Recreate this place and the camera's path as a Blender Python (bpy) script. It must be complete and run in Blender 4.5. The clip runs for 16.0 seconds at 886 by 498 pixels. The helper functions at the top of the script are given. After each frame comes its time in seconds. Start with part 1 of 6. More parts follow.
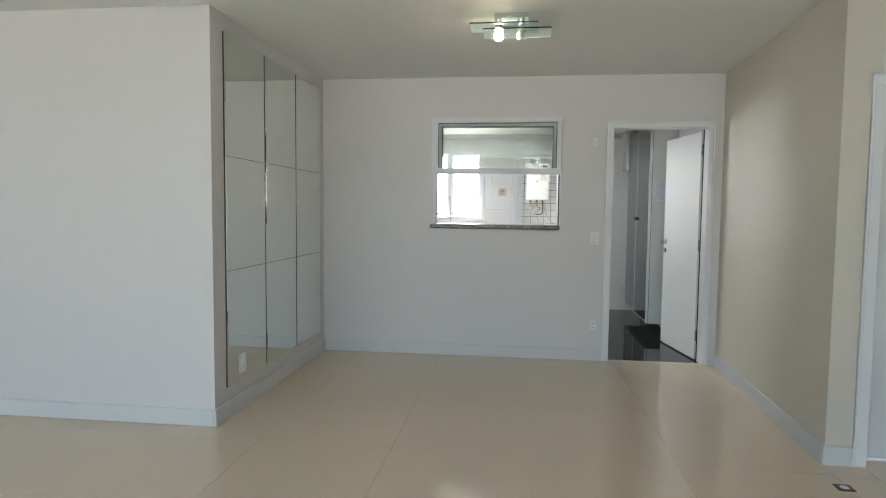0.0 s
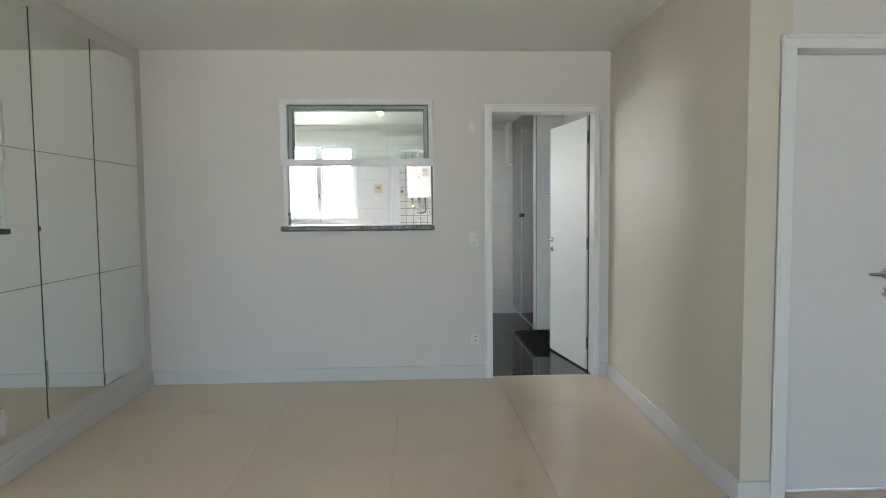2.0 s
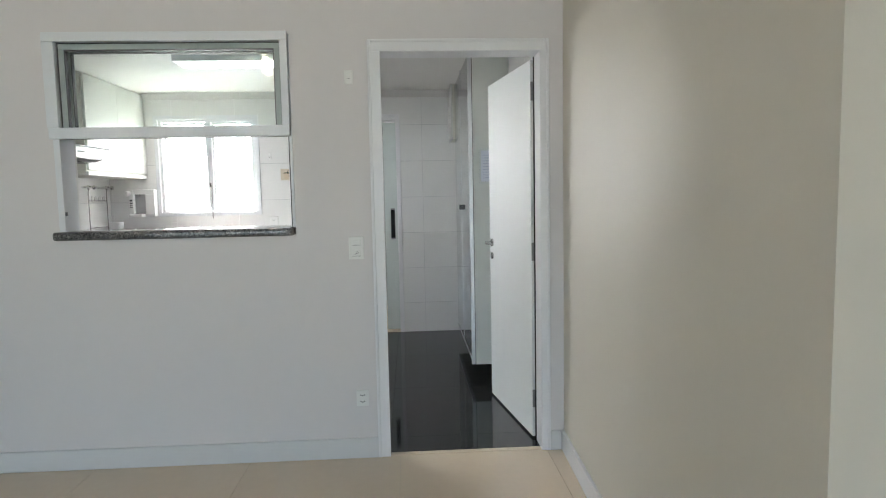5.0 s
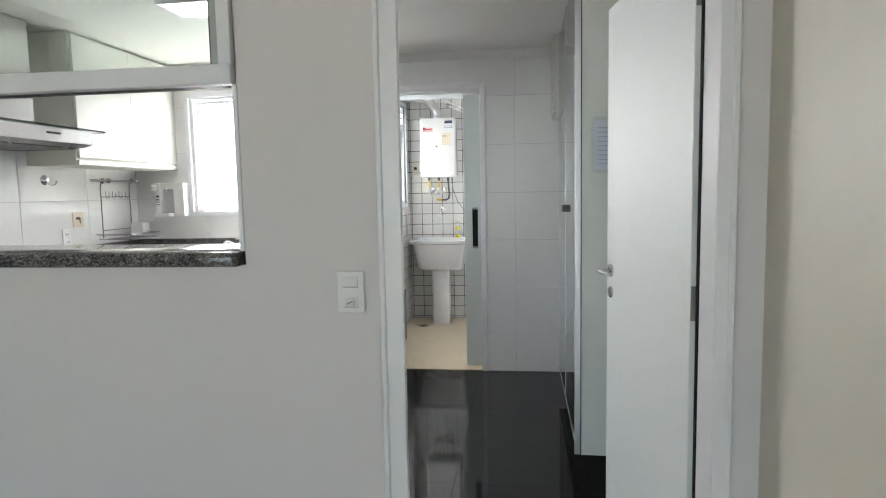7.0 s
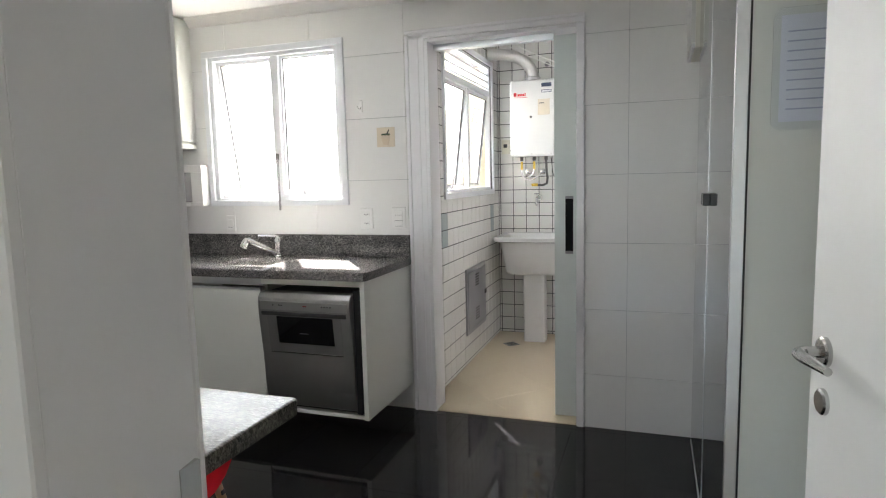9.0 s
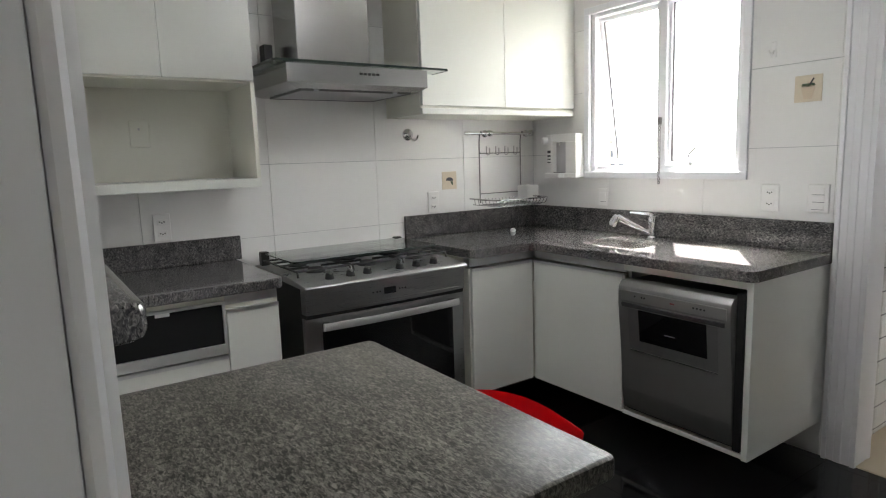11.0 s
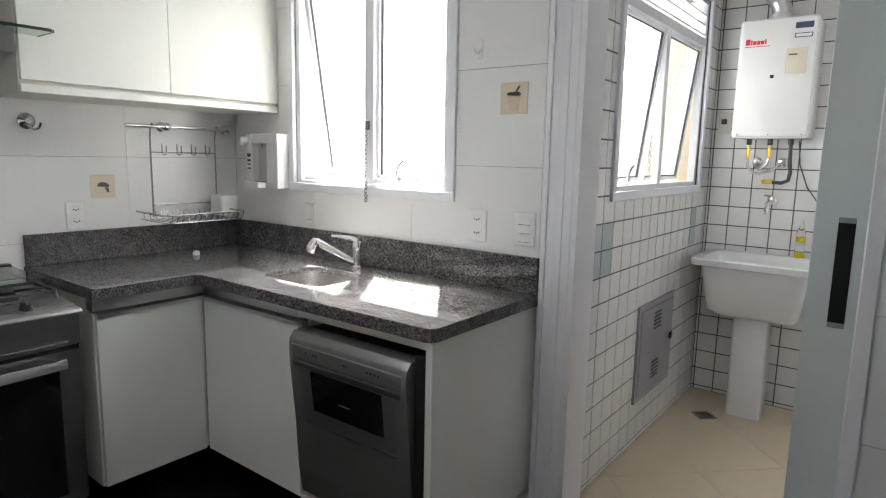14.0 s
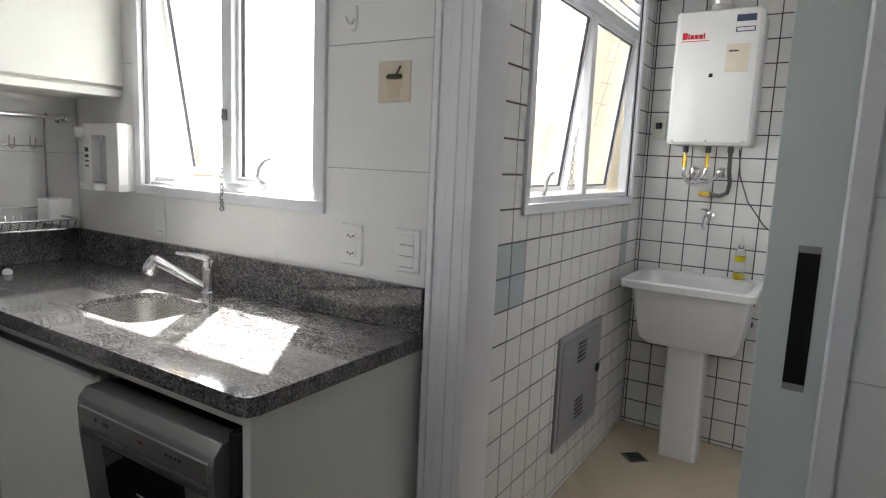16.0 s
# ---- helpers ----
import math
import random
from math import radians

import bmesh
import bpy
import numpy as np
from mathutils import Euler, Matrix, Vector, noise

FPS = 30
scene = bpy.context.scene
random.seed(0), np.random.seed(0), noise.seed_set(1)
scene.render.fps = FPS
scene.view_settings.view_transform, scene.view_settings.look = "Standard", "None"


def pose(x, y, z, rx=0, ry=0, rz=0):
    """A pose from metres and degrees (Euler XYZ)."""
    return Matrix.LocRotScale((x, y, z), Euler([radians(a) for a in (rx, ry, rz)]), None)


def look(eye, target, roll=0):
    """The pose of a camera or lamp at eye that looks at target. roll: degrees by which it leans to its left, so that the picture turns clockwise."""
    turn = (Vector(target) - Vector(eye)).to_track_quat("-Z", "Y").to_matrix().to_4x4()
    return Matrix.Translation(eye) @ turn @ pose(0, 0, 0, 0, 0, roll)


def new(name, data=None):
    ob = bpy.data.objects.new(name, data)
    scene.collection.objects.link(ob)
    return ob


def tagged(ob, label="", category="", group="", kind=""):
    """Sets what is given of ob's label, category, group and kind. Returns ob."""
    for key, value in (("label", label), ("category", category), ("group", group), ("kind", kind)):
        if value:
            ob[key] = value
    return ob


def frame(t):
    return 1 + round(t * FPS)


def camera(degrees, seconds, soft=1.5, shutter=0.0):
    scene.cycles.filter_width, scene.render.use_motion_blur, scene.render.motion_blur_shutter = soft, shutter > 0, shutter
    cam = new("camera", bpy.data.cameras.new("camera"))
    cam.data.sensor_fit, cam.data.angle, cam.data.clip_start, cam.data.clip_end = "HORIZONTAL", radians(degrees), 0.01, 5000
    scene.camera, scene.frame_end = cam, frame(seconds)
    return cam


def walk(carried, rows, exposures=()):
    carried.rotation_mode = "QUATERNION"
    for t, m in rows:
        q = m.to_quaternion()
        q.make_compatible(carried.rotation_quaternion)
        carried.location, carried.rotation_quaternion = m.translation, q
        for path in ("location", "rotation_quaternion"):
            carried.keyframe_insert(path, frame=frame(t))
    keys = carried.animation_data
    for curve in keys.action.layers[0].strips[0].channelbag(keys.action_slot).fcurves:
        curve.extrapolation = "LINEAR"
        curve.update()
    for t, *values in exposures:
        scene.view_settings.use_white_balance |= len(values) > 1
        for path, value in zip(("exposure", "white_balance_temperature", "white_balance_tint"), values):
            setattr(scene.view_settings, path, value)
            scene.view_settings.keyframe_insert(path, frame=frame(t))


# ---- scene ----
cam = camera(71.9, 16.0, soft=1.1)
PATH = [
    (0, (1.973, -5.668, 1.371), (1.723, -3.688, 1.241), 0.6),
    (0.5, (2.106, -5.519, 1.374), (2.048, -3.524, 1.242), 0.7),
    (1, (2.153, -5.312, 1.372), (2.143, -3.317, 1.241), 0.7),
    (1.5, (2.166, -5.076, 1.379), (2.205, -3.081, 1.248), 0.1),
    (2, (2.186, -4.818, 1.356), (2.273, -2.824, 1.226), -0.5),
    (2.5, (2.271, -4.545, 1.371), (2.379, -2.553, 1.229), -0.6),
    (3, (2.335, -4.274, 1.361), (2.45, -2.283, 1.216), -0.7),
    (3.5, (2.456, -4.014, 1.357), (2.653, -2.029, 1.213), -0.9),
    (3.7, (2.534, -3.907, 1.362), (2.765, -1.927, 1.205), -0.9),
    (5.8, (3.013, -2.601, 1.381), (2.932, -0.611, 1.202), -1.3),
    (6, (3.02, -2.436, 1.373), (2.886, -0.449, 1.19), -1.3),
    (6.5, (3.045, -2.033, 1.384), (2.854, -0.051, 1.191), -1.3),
    (7, (3.114, -1.635, 1.394), (2.855, 0.339, 1.205), -1.1),
    (7.5, (3.121, -1.216, 1.376), (2.821, 0.752, 1.18), -1.1),
    (8, (3.146, -0.875, 1.381), (2.811, 1.086, 1.176), -1.0),
    (8.5, (3.21, -0.563, 1.382), (2.756, 1.374, 1.173), -1.3),
    (9, (3.186, -0.294, 1.372), (2.536, 1.583, 1.144), -1.4),
    (9.5, (3.13, -0.068, 1.376), (2.233, 1.702, 1.131), -1.6),
    (10, (3.076, 0.088, 1.375), (1.817, 1.622, 1.128), -1.7),
    (10.2, (3.06, 0.122, 1.378), (1.667, 1.533, 1.12), -1.9),
    (12.3, (2.995, 0.311, 1.368), (1.302, 1.332, 1.066), -1.9),
    (12.5, (2.987, 0.413, 1.368), (1.334, 1.498, 1.07), -1.5),
    (13, (2.934, 0.617, 1.397), (1.49, 1.967, 1.09), -0.1),
    (13.5, (2.918, 0.851, 1.401), (1.636, 2.354, 1.088), 0.6),
    (14, (2.886, 1.06, 1.409), (1.685, 2.631, 1.108), 1.2),
    (14.5, (2.809, 1.254, 1.41), (1.703, 2.898, 1.137), 1.9),
    (15, (2.76, 1.384, 1.417), (1.673, 3.038, 1.133), 1.9),
    (15.5, (2.744, 1.498, 1.416), (1.668, 3.159, 1.13), 2.3),
    (16, (2.781, 1.602, 1.403), (1.721, 3.274, 1.123), 2.5),
]
EXPOSURES = [(0, 3.94, 6450, 10), (1.5, 3.95, 6500, 10), (3.5, 4.15, 6450, 11), (6, 4.15, 6400, 11), (7.5, 4.05, 6500, 11), (8.5, 3.98, 6600, 13), (9.5, 3.86, 6750, 12), (10.2, 3.79, 6700, 12), (12.3, 3.52, 6550, 12), (13, 3.54, 6450, 13), (14, 3.56, 6500, 13), (15, 3.38, 6500, 13), (16, 3.21, 6550, 13)]
walk(cam, [(t, look(eye, target, roll)) for t, eye, target, roll in PATH], EXPOSURES)

# world, sun and large lights
world = bpy.data.worlds.new("world")
scene.world = world
world.use_nodes = True
wn = world.node_tree.nodes
sky = wn.new("ShaderNodeTexSky")
sky.sky_type, sky.sun_disc = "NISHITA", False
SUN = Vector((0.306, -0.413, -0.876)).normalized()
sky.sun_elevation = radians(59.6)
sky.sun_rotation = math.atan2(-SUN.x, -SUN.y)
world.node_tree.links.new(sky.outputs[0], wn["Background"].inputs[0])
wn["Background"].inputs[1].default_value = 0.025


def lamp(name, kind, energy, m, color=(1, 1, 1), size=None, spread=180):
    data = bpy.data.lights.new(name, kind)
    data.energy, data.color = energy, color
    if kind == "AREA":
        data.shape, data.size, data.size_y = "RECTANGLE", size[0], size[1]
        data.spread = radians(spread)
    elif kind == "POINT":
        data.shadow_soft_size = size
    else:
        data.angle = radians(0.6)
    ob = new(name, data)
    ob.matrix_world = m
    return ob


lamp("sun", "SUN", 5.0, look((0, 0, 0), SUN), (1.0, 0.96, 0.9))
lamp("sky_kitchen_window", "AREA", 30.0, look((0.15, 4.7, 2.0), (0.3, 3.0, 1.85)), (0.98, 0.985, 1.0), (3.1, 2.4))
lamp("sky_laundry_window", "AREA", 0.98, look((1.05, 4.15, 1.8), (1.9, 4.1, 1.6)), (0.98, 0.985, 1.0), (1.5, 1.8))
lamp("sky_balcony_door", "AREA", 100.0, look((0.3, -13.0, 4.2), (0.3, 0.0, 4.2)), (0.61, 0.82, 1.0), (10.0, 4.5))

# ---------------------------------------------------------------- materials


def mat(name, color, rough=0.5, metal=0.0, vary=0.06, scale=8.0, bump=0.0, bump_scale=60.0, spec=0.5, coat=0.0, random_tone=0.0, emit=0.0, stretch=None, rvar=0.04):
    """A surface with tone variation at two scales, roughness variation and fine relief."""
    m = bpy.data.materials.new(name)
    m.use_nodes = True
    nt = m.node_tree
    n, l = nt.nodes, nt.links
    p = n["Principled BSDF"]
    p.inputs["Metallic"].default_value = metal
    p.inputs["Specular IOR Level"].default_value = spec
    p.inputs["Coat Weight"].default_value = coat
    p.inputs["Coat Roughness"].default_value = 0.05
    tc = n.new("ShaderNodeTexCoord")
    src = tc.outputs["Object"]
    if stretch:
        mp = n.new("ShaderNodeMapping")
        mp.inputs["Scale"].default_value = stretch
        l.new(src, mp.inputs["Vector"])
        src = mp.outputs[0]
    a, b = n.new("ShaderNodeTexNoise"), n.new("ShaderNodeTexNoise")
    a.inputs["Scale"].default_value, b.inputs["Scale"].default_value = scale * 0.3, scale * 6
    a.inputs["Detail"].default_value, b.inputs["Detail"].default_value = 3, 4
    l.new(src, a.inputs["Vector"])
    l.new(src, b.inputs["Vector"])
    add = n.new("ShaderNodeMath")
    add.operation = "MULTIPLY_ADD"
    add.inputs[1].default_value = 0.65
    l.new(a.outputs["Fac"], add.inputs[0])
    half = n.new("ShaderNodeMath")
    half.operation = "MULTIPLY"
    half.inputs[1].default_value = 0.35
    l.new(b.outputs["Fac"], half.inputs[0])
    l.new(half.outputs[0], add.inputs[2])
    fac = add.outputs[0]
    if random_tone:
        oi = n.new("ShaderNodeObjectInfo")
        ra = n.new("ShaderNodeMath")
        ra.operation = "MULTIPLY_ADD"
        ra.inputs[1].default_value = random_tone
        l.new(oi.outputs["Random"], ra.inputs[0])
        l.new(fac, ra.inputs[2])
        fac = ra.outputs[0]
    ramp = n.new("ShaderNodeMapRange")
    ramp.inputs["From Min"].default_value, ramp.inputs["From Max"].default_value = 0.25, 0.75 + random_tone
    ramp.inputs["To Min"].default_value, ramp.inputs["To Max"].default_value = 1 - vary, 1 + vary
    l.new(fac, ramp.inputs["Value"])
    mix = n.new("ShaderNodeVectorMath")
    mix.operation = "SCALE"
    mix.inputs[0].default_value = color
    l.new(ramp.outputs[0], mix.inputs["Scale"])
    l.new(mix.outputs[0], p.inputs["Base Color"])
    rr = n.new("ShaderNodeMapRange")
    rr.inputs["From Min"].default_value, rr.inputs["From Max"].default_value = 0.3, 0.7
    rr.inputs["To Min"].default_value, rr.inputs["To Max"].default_value = rough * (1 - rvar), min(1, rough * (1 + rvar))
    l.new(b.outputs["Fac"], rr.inputs["Value"])
    l.new(rr.outputs[0], p.inputs["Roughness"])
    if bump:
        c = n.new("ShaderNodeTexNoise")
        c.inputs["Scale"].default_value, c.inputs["Detail"].default_value = bump_scale, 3
        l.new(src, c.inputs["Vector"])
        bp = n.new("ShaderNodeBump")
        bp.inputs["Strength"].default_value, bp.inputs["Distance"].default_value = bump, 0.004
        l.new(c.outputs["Fac"], bp.inputs["Height"])
        l.new(bp.outputs[0], p.inputs["Normal"])
    if emit:
        p.inputs["Emission Color"].default_value = (*color, 1)
        p.inputs["Emission Strength"].default_value = emit
    return m


def granite(name, dark, mid, light, rough, size, spec=0.5):
    """Polished speckled stone: dark ground, grey grains, pale flecks in slightly drawn-out veins."""
    m = bpy.data.materials.new(name)
    m.use_nodes = True
    nt = m.node_tree
    n, l = nt.nodes, nt.links
    p = n["Principled BSDF"]
    tc = n.new("ShaderNodeTexCoord")
    mp = n.new("ShaderNodeMapping")
    mp.inputs["Scale"].default_value = (0.62, 1.5, 0.9)
    mp.inputs["Rotation"].default_value = (0, 0, 0.5)
    l.new(tc.outputs["Object"], mp.inputs["Vector"])
    big, grain, fleck = n.new("ShaderNodeTexNoise"), n.new("ShaderNodeTexNoise"), n.new("ShaderNodeTexVoronoi")
    big.inputs["Scale"].default_value, big.inputs["Detail"].default_value = size * 0.12, 4
    grain.inputs["Scale"].default_value, grain.inputs["Detail"].default_value = size, 3
    grain.inputs["Distortion"].default_value = 0.9
    grain.inputs["Roughness"].default_value = 0.65
    fleck.inputs["Scale"].default_value = size * 1.3
    for t in (big, grain, fleck):
        l.new(mp.outputs[0], t.inputs["Vector"])
    r1 = n.new("ShaderNodeValToRGB")
    r1.color_ramp.elements[0].position, r1.color_ramp.elements[1].position = 0.395, 0.645
    r1.color_ramp.elements[0].color, r1.color_ramp.elements[1].color = (*dark, 1), (*light, 1)
    e = r1.color_ramp.elements.new(0.5)
    e.color = (*mid, 1)
    sm = n.new("ShaderNodeMath")
    sm.operation = "MULTIPLY_ADD"
    sm.inputs[1].default_value = 0.2
    l.new(big.outputs["Fac"], sm.inputs[0])
    sc = n.new("ShaderNodeMath")
    sc.operation = "MULTIPLY_ADD"
    sc.inputs[1].default_value, sc.inputs[2].default_value = 0.85, -0.03
    l.new(grain.outputs["Fac"], sc.inputs[0])
    l.new(sc.outputs[0], sm.inputs[2])
    l.new(sm.outputs[0], r1.inputs["Fac"])
    r2 = n.new("ShaderNodeMapRange")
    r2.inputs["From Min"].default_value, r2.inputs["From Max"].default_value = 0.0, 1.0
    r2.inputs["To Min"].default_value, r2.inputs["To Max"].default_value = 0.6, 1.4
    l.new(fleck.outputs["Color"], r2.inputs["Value"])
    mul = n.new("ShaderNodeVectorMath")
    mul.operation = "SCALE"
    l.new(r1.outputs[0], mul.inputs[0])
    l.new(r2.outputs[0], mul.inputs["Scale"])
    l.new(mul.outputs[0], p.inputs["Base Color"])
    p.inputs["Roughness"].default_value = rough
    p.inputs["Specular IOR Level"].default_value = spec
    return m


def glass(name, tint=(0.96, 1.0, 0.98), rough=0.0):
    m = bpy.data.materials.new(name)
    m.use_nodes = True
    p = m.node_tree.nodes["Principled BSDF"]
    p.inputs["Base Color"].default_value = (*tint, 1)
    p.inputs["Transmission Weight"].default_value = 1.0
    p.inputs["Roughness"].default_value = rough
    p.inputs["IOR"].default_value = 1.45
    return m


PAINT = mat("warm_white_wall_paint", (0.70, 0.672, 0.675), 0.55, vary=0.02, scale=3, bump=0.04, bump_scale=180)
PAINT_CREAM = mat("cream_wall_paint", (0.655, 0.61, 0.53), 0.5, vary=0.02, scale=3, bump=0.04, bump_scale=180)
CEIL = mat("ceiling_paint", (0.78, 0.77, 0.75), 0.75, vary=0.02, scale=2, bump=0.08, bump_scale=120)
CEIL_LIVING = mat("living_ceiling_paint", (0.85, 0.845, 0.83), 0.8, vary=0.02, scale=2, bump=0.08, bump_scale=120)
TRIM = mat("white_lacquered_trim", (0.8, 0.8, 0.82), 0.3, vary=0.02, scale=5, bump=0.02)
SKIRT = mat("grey_white_baseboard", (0.66, 0.66, 0.67), 0.35, vary=0.03, scale=5)
DOOR = mat("white_door_paint", (0.77, 0.79, 0.78), 0.5, vary=0.025, scale=4, bump=0.05, bump_scale=30)
DOOR_ROOM = mat("lilac_white_door_paint", (0.75, 0.735, 0.75), 0.5, vary=0.025, scale=4, bump=0.05, bump_scale=30)
PORCELAIN = mat("polished_cream_porcelain", (0.67, 0.55, 0.412), 0.045, vary=0.05, scale=4, random_tone=0.06, spec=0.9)
GROUT_CREAM = mat("cream_grout", (0.57, 0.48, 0.375), 0.6)
BLACK_STONE = mat("black_polished_granite", (0.012, 0.012, 0.013), 0.06, vary=0.4, scale=30, spec=0.3)
BLACK_JOINT = mat("black_joint", (0.01, 0.01, 0.01), 0.5)
LAUNDRY_FLOOR = mat("beige_floor_tile", (0.62, 0.53, 0.39), 0.35, vary=0.05, scale=6, random_tone=0.1)
TILE = mat("large_white_wall_tile", (0.79, 0.79, 0.78), 0.2, vary=0.015, scale=3, random_tone=0.25, rvar=0.0)
GROUT_LIGHT = mat("light_grey_grout", (0.40, 0.41, 0.43), 0.85)
SMALL_TILE = mat("small_white_glazed_tile", (0.8, 0.8, 0.78), 0.1, vary=0.02, scale=4, bump=0.06, bump_scale=12, random_tone=0.4)
BLUE_TILE = mat("pale_blue_grey_tile", (0.47, 0.53, 0.55), 0.12, vary=0.03, scale=4, random_tone=0.3)
GROUT_DARK = mat("dark_grey_grout", (0.10, 0.10, 0.11), 0.9, vary=0.12, scale=30)
CABINET = mat("white_melamine", (0.70, 0.715, 0.675), 0.28, vary=0.004, scale=2, rvar=0.0)
CARCASS = mat("off_white_melamine", (0.72, 0.72, 0.645), 0.4, vary=0.004, scale=2, rvar=0.0)
GRANITE = granite("grey_granite", (0.032, 0.032, 0.036), (0.105, 0.102, 0.102), (0.26, 0.253, 0.245), 0.07, 165, 0.5)
GRANITE_TABLE = granite("pale_grey_granite", (0.034, 0.033, 0.028), (0.10, 0.095, 0.082), (0.205, 0.195, 0.17), 0.3, 95, 0.1)
STEEL = mat("brushed_stainless_steel", (0.52, 0.52, 0.515), 0.25, 1.0, vary=0.008, scale=6, stretch=(0.3, 0.3, 30), rvar=0.03)
STOVE_STEEL = mat("grey_stove_steel", (0.42, 0.42, 0.425), 0.28, 1.0, vary=0.01, scale=6, stretch=(0.3, 0.3, 30), rvar=0.03)
STEEL_DARK = mat("dark_brushed_steel", (0.31, 0.308, 0.30), 0.42, 0.85, vary=0.008, scale=6, stretch=(0.3, 0.3, 30), rvar=0.03)
LIGHT_GREY = mat("light_grey_plastic", (0.5, 0.5, 0.51), 0.4, vary=0.03)
WIRE = mat("dull_chrome_wire", (0.42, 0.42, 0.43), 0.25, 1.0, vary=0.05)
RECESS = mat("dark_grey_recess", (0.05, 0.05, 0.05), 0.35, vary=0.03)
# paler steel: the window's reflection on the oven handle, put into its colour
STEEL_GLINT = mat("steel_with_window_glint", (0.78, 0.78, 0.76), 0.4, 0.85, vary=0.01, rvar=0.0)
GLASS_EDGE = mat("dark_green_glass_edge", (0.03, 0.045, 0.04), 0.15)
SASH_GREY = mat("grey_green_aluminium", (0.36, 0.41, 0.40), 0.4, vary=0.02)
DARK_METAL = mat("dark_grey_metal", (0.07, 0.07, 0.075), 0.5, vary=0.1)
CHROME = mat("chrome", (0.75, 0.75, 0.76), 0.08, 1.0, vary=0.03)
ALU = mat("anodised_aluminium", (0.60, 0.61, 0.62), 0.35, 1.0, vary=0.03, stretch=(1, 1, 8), rvar=0.02)
ALU_WHITE = mat("white_powder_coated_aluminium", (0.74, 0.76, 0.79), 0.35, vary=0.02)
BLACK_GLASS = mat("black_oven_glass", (0.008, 0.008, 0.009), 0.04, vary=0.1, spec=0.6)
SMOKE_GLASS = mat("smoked_cabinet_glass", (0.05, 0.056, 0.058), 0.03, vary=0.03, spec=0.6, coat=0.4)
BLACK_MATT = mat("matt_black_plastic", (0.008, 0.008, 0.009), 0.7, vary=0.1, spec=0.2)
BLACK = mat("black_plastic", (0.014, 0.014, 0.015), 0.4, vary=0.1)
DARK_GAP = mat("dark_backing", (0.03, 0.032, 0.03), 0.7)
CAST_IRON = mat("cast_iron", (0.03, 0.03, 0.032), 0.55, vary=0.2, scale=40, bump=0.2)
PLASTIC = mat("white_plastic", (0.78, 0.78, 0.77), 0.35, vary=0.015)
PLASTIC_OLD = mat("ivory_plastic", (0.72, 0.70, 0.62), 0.4, vary=0.02)
CERAMIC = mat("white_plastic_tub", (0.76, 0.77, 0.77), 0.25, vary=0.02, scale=3)
ENAMEL = mat("white_enamel_sheet", (0.82, 0.83, 0.83), 0.2, vary=0.005, rvar=0.0)
GREY_METAL = mat("grey_painted_metal", (0.28, 0.28, 0.30), 0.4, vary=0.04)
RED = mat("red_moulded_plastic", (0.62, 0.008, 0.02), 0.3, vary=0.05, scale=5)
RED_INK = mat("red_print", (0.6, 0.02, 0.03), 0.5)
DARK_INK = mat("dark_print", (0.06, 0.06, 0.07), 0.6)
BLUE_INK = mat("blue_print", (0.05, 0.07, 0.14), 0.6)
PAPER = mat("paper_sheet", (0.78, 0.79, 0.84), 0.7, vary=0.05, scale=20)
BEIGE = mat("beige_print", (0.66, 0.58, 0.46), 0.3, vary=0.06, scale=20)
LABEL = mat("cream_sticker", (0.66, 0.60, 0.50), 0.5, vary=0.12, scale=30)
GREEN_INK = mat("dark_green_print", (0.05, 0.08, 0.04), 0.4)
SOAP = mat("yellow_liquid_soap", (0.72, 0.60, 0.02), 0.15, vary=0.03)
BRASS = mat("brass_tube", (0.62, 0.42, 0.08), 0.3, 1.0, vary=0.08)
RUBBER = mat("grey_rubber_hose", (0.09, 0.09, 0.09), 0.5)
DUCT = mat("aluminium_foil_duct", (0.62, 0.62, 0.62), 0.3, 1.0, vary=0.12, scale=30, bump=0.5, bump_scale=50)
FACADE = mat("cream_facade_render", (0.58, 0.51, 0.38), 0.85, vary=0.06, scale=6, bump=0.3, bump_scale=120)
# the same cream render, its colour lightened to stand in for missing light
FACADE_LIGHTENED = mat("lightened_facade_render", (0.62, 0.55, 0.43), 0.85, vary=0.06, scale=6, bump=0.3, bump_scale=120)
TERRAIN = mat("city_ground", (0.22, 0.23, 0.21), 0.9, vary=0.3, scale=0.05)
DISTANT = mat("far_concrete", (0.5, 0.5, 0.52), 0.8, vary=0.1, scale=0.3)
DISTANT_DARK = mat("far_window", (0.12, 0.14, 0.17), 0.3)
DIFFUSER = mat("lit_diffuser", (0.95, 0.97, 1.0), 0.5, emit=1.0)
BULB = mat("lit_bulb", (1.0, 0.86, 0.62), 0.4, emit=4.0)
BULB_OFF = mat("unlit_bulb", (0.7, 0.7, 0.68), 0.2)
PANE = glass("window_pane")
GREEN_GLASS = glass("greenish_plate_glass", (0.86, 0.96, 0.92))
FILM = glass("clear_plastic_sleeve", (0.97, 0.98, 1.0), 0.1)
MIRROR = bpy.data.materials.new("mirror")
MIRROR.use_nodes = True
_p = MIRROR.node_tree.nodes["Principled BSDF"]
_p.inputs["Base Color"].default_value = (0.80, 0.83, 0.79, 1)
_p.inputs["Metallic"].default_value = 1.0
_p.inputs["Roughness"].default_value = 0.015

# ---------------------------------------------------------------- mesh helpers
BASE = {}


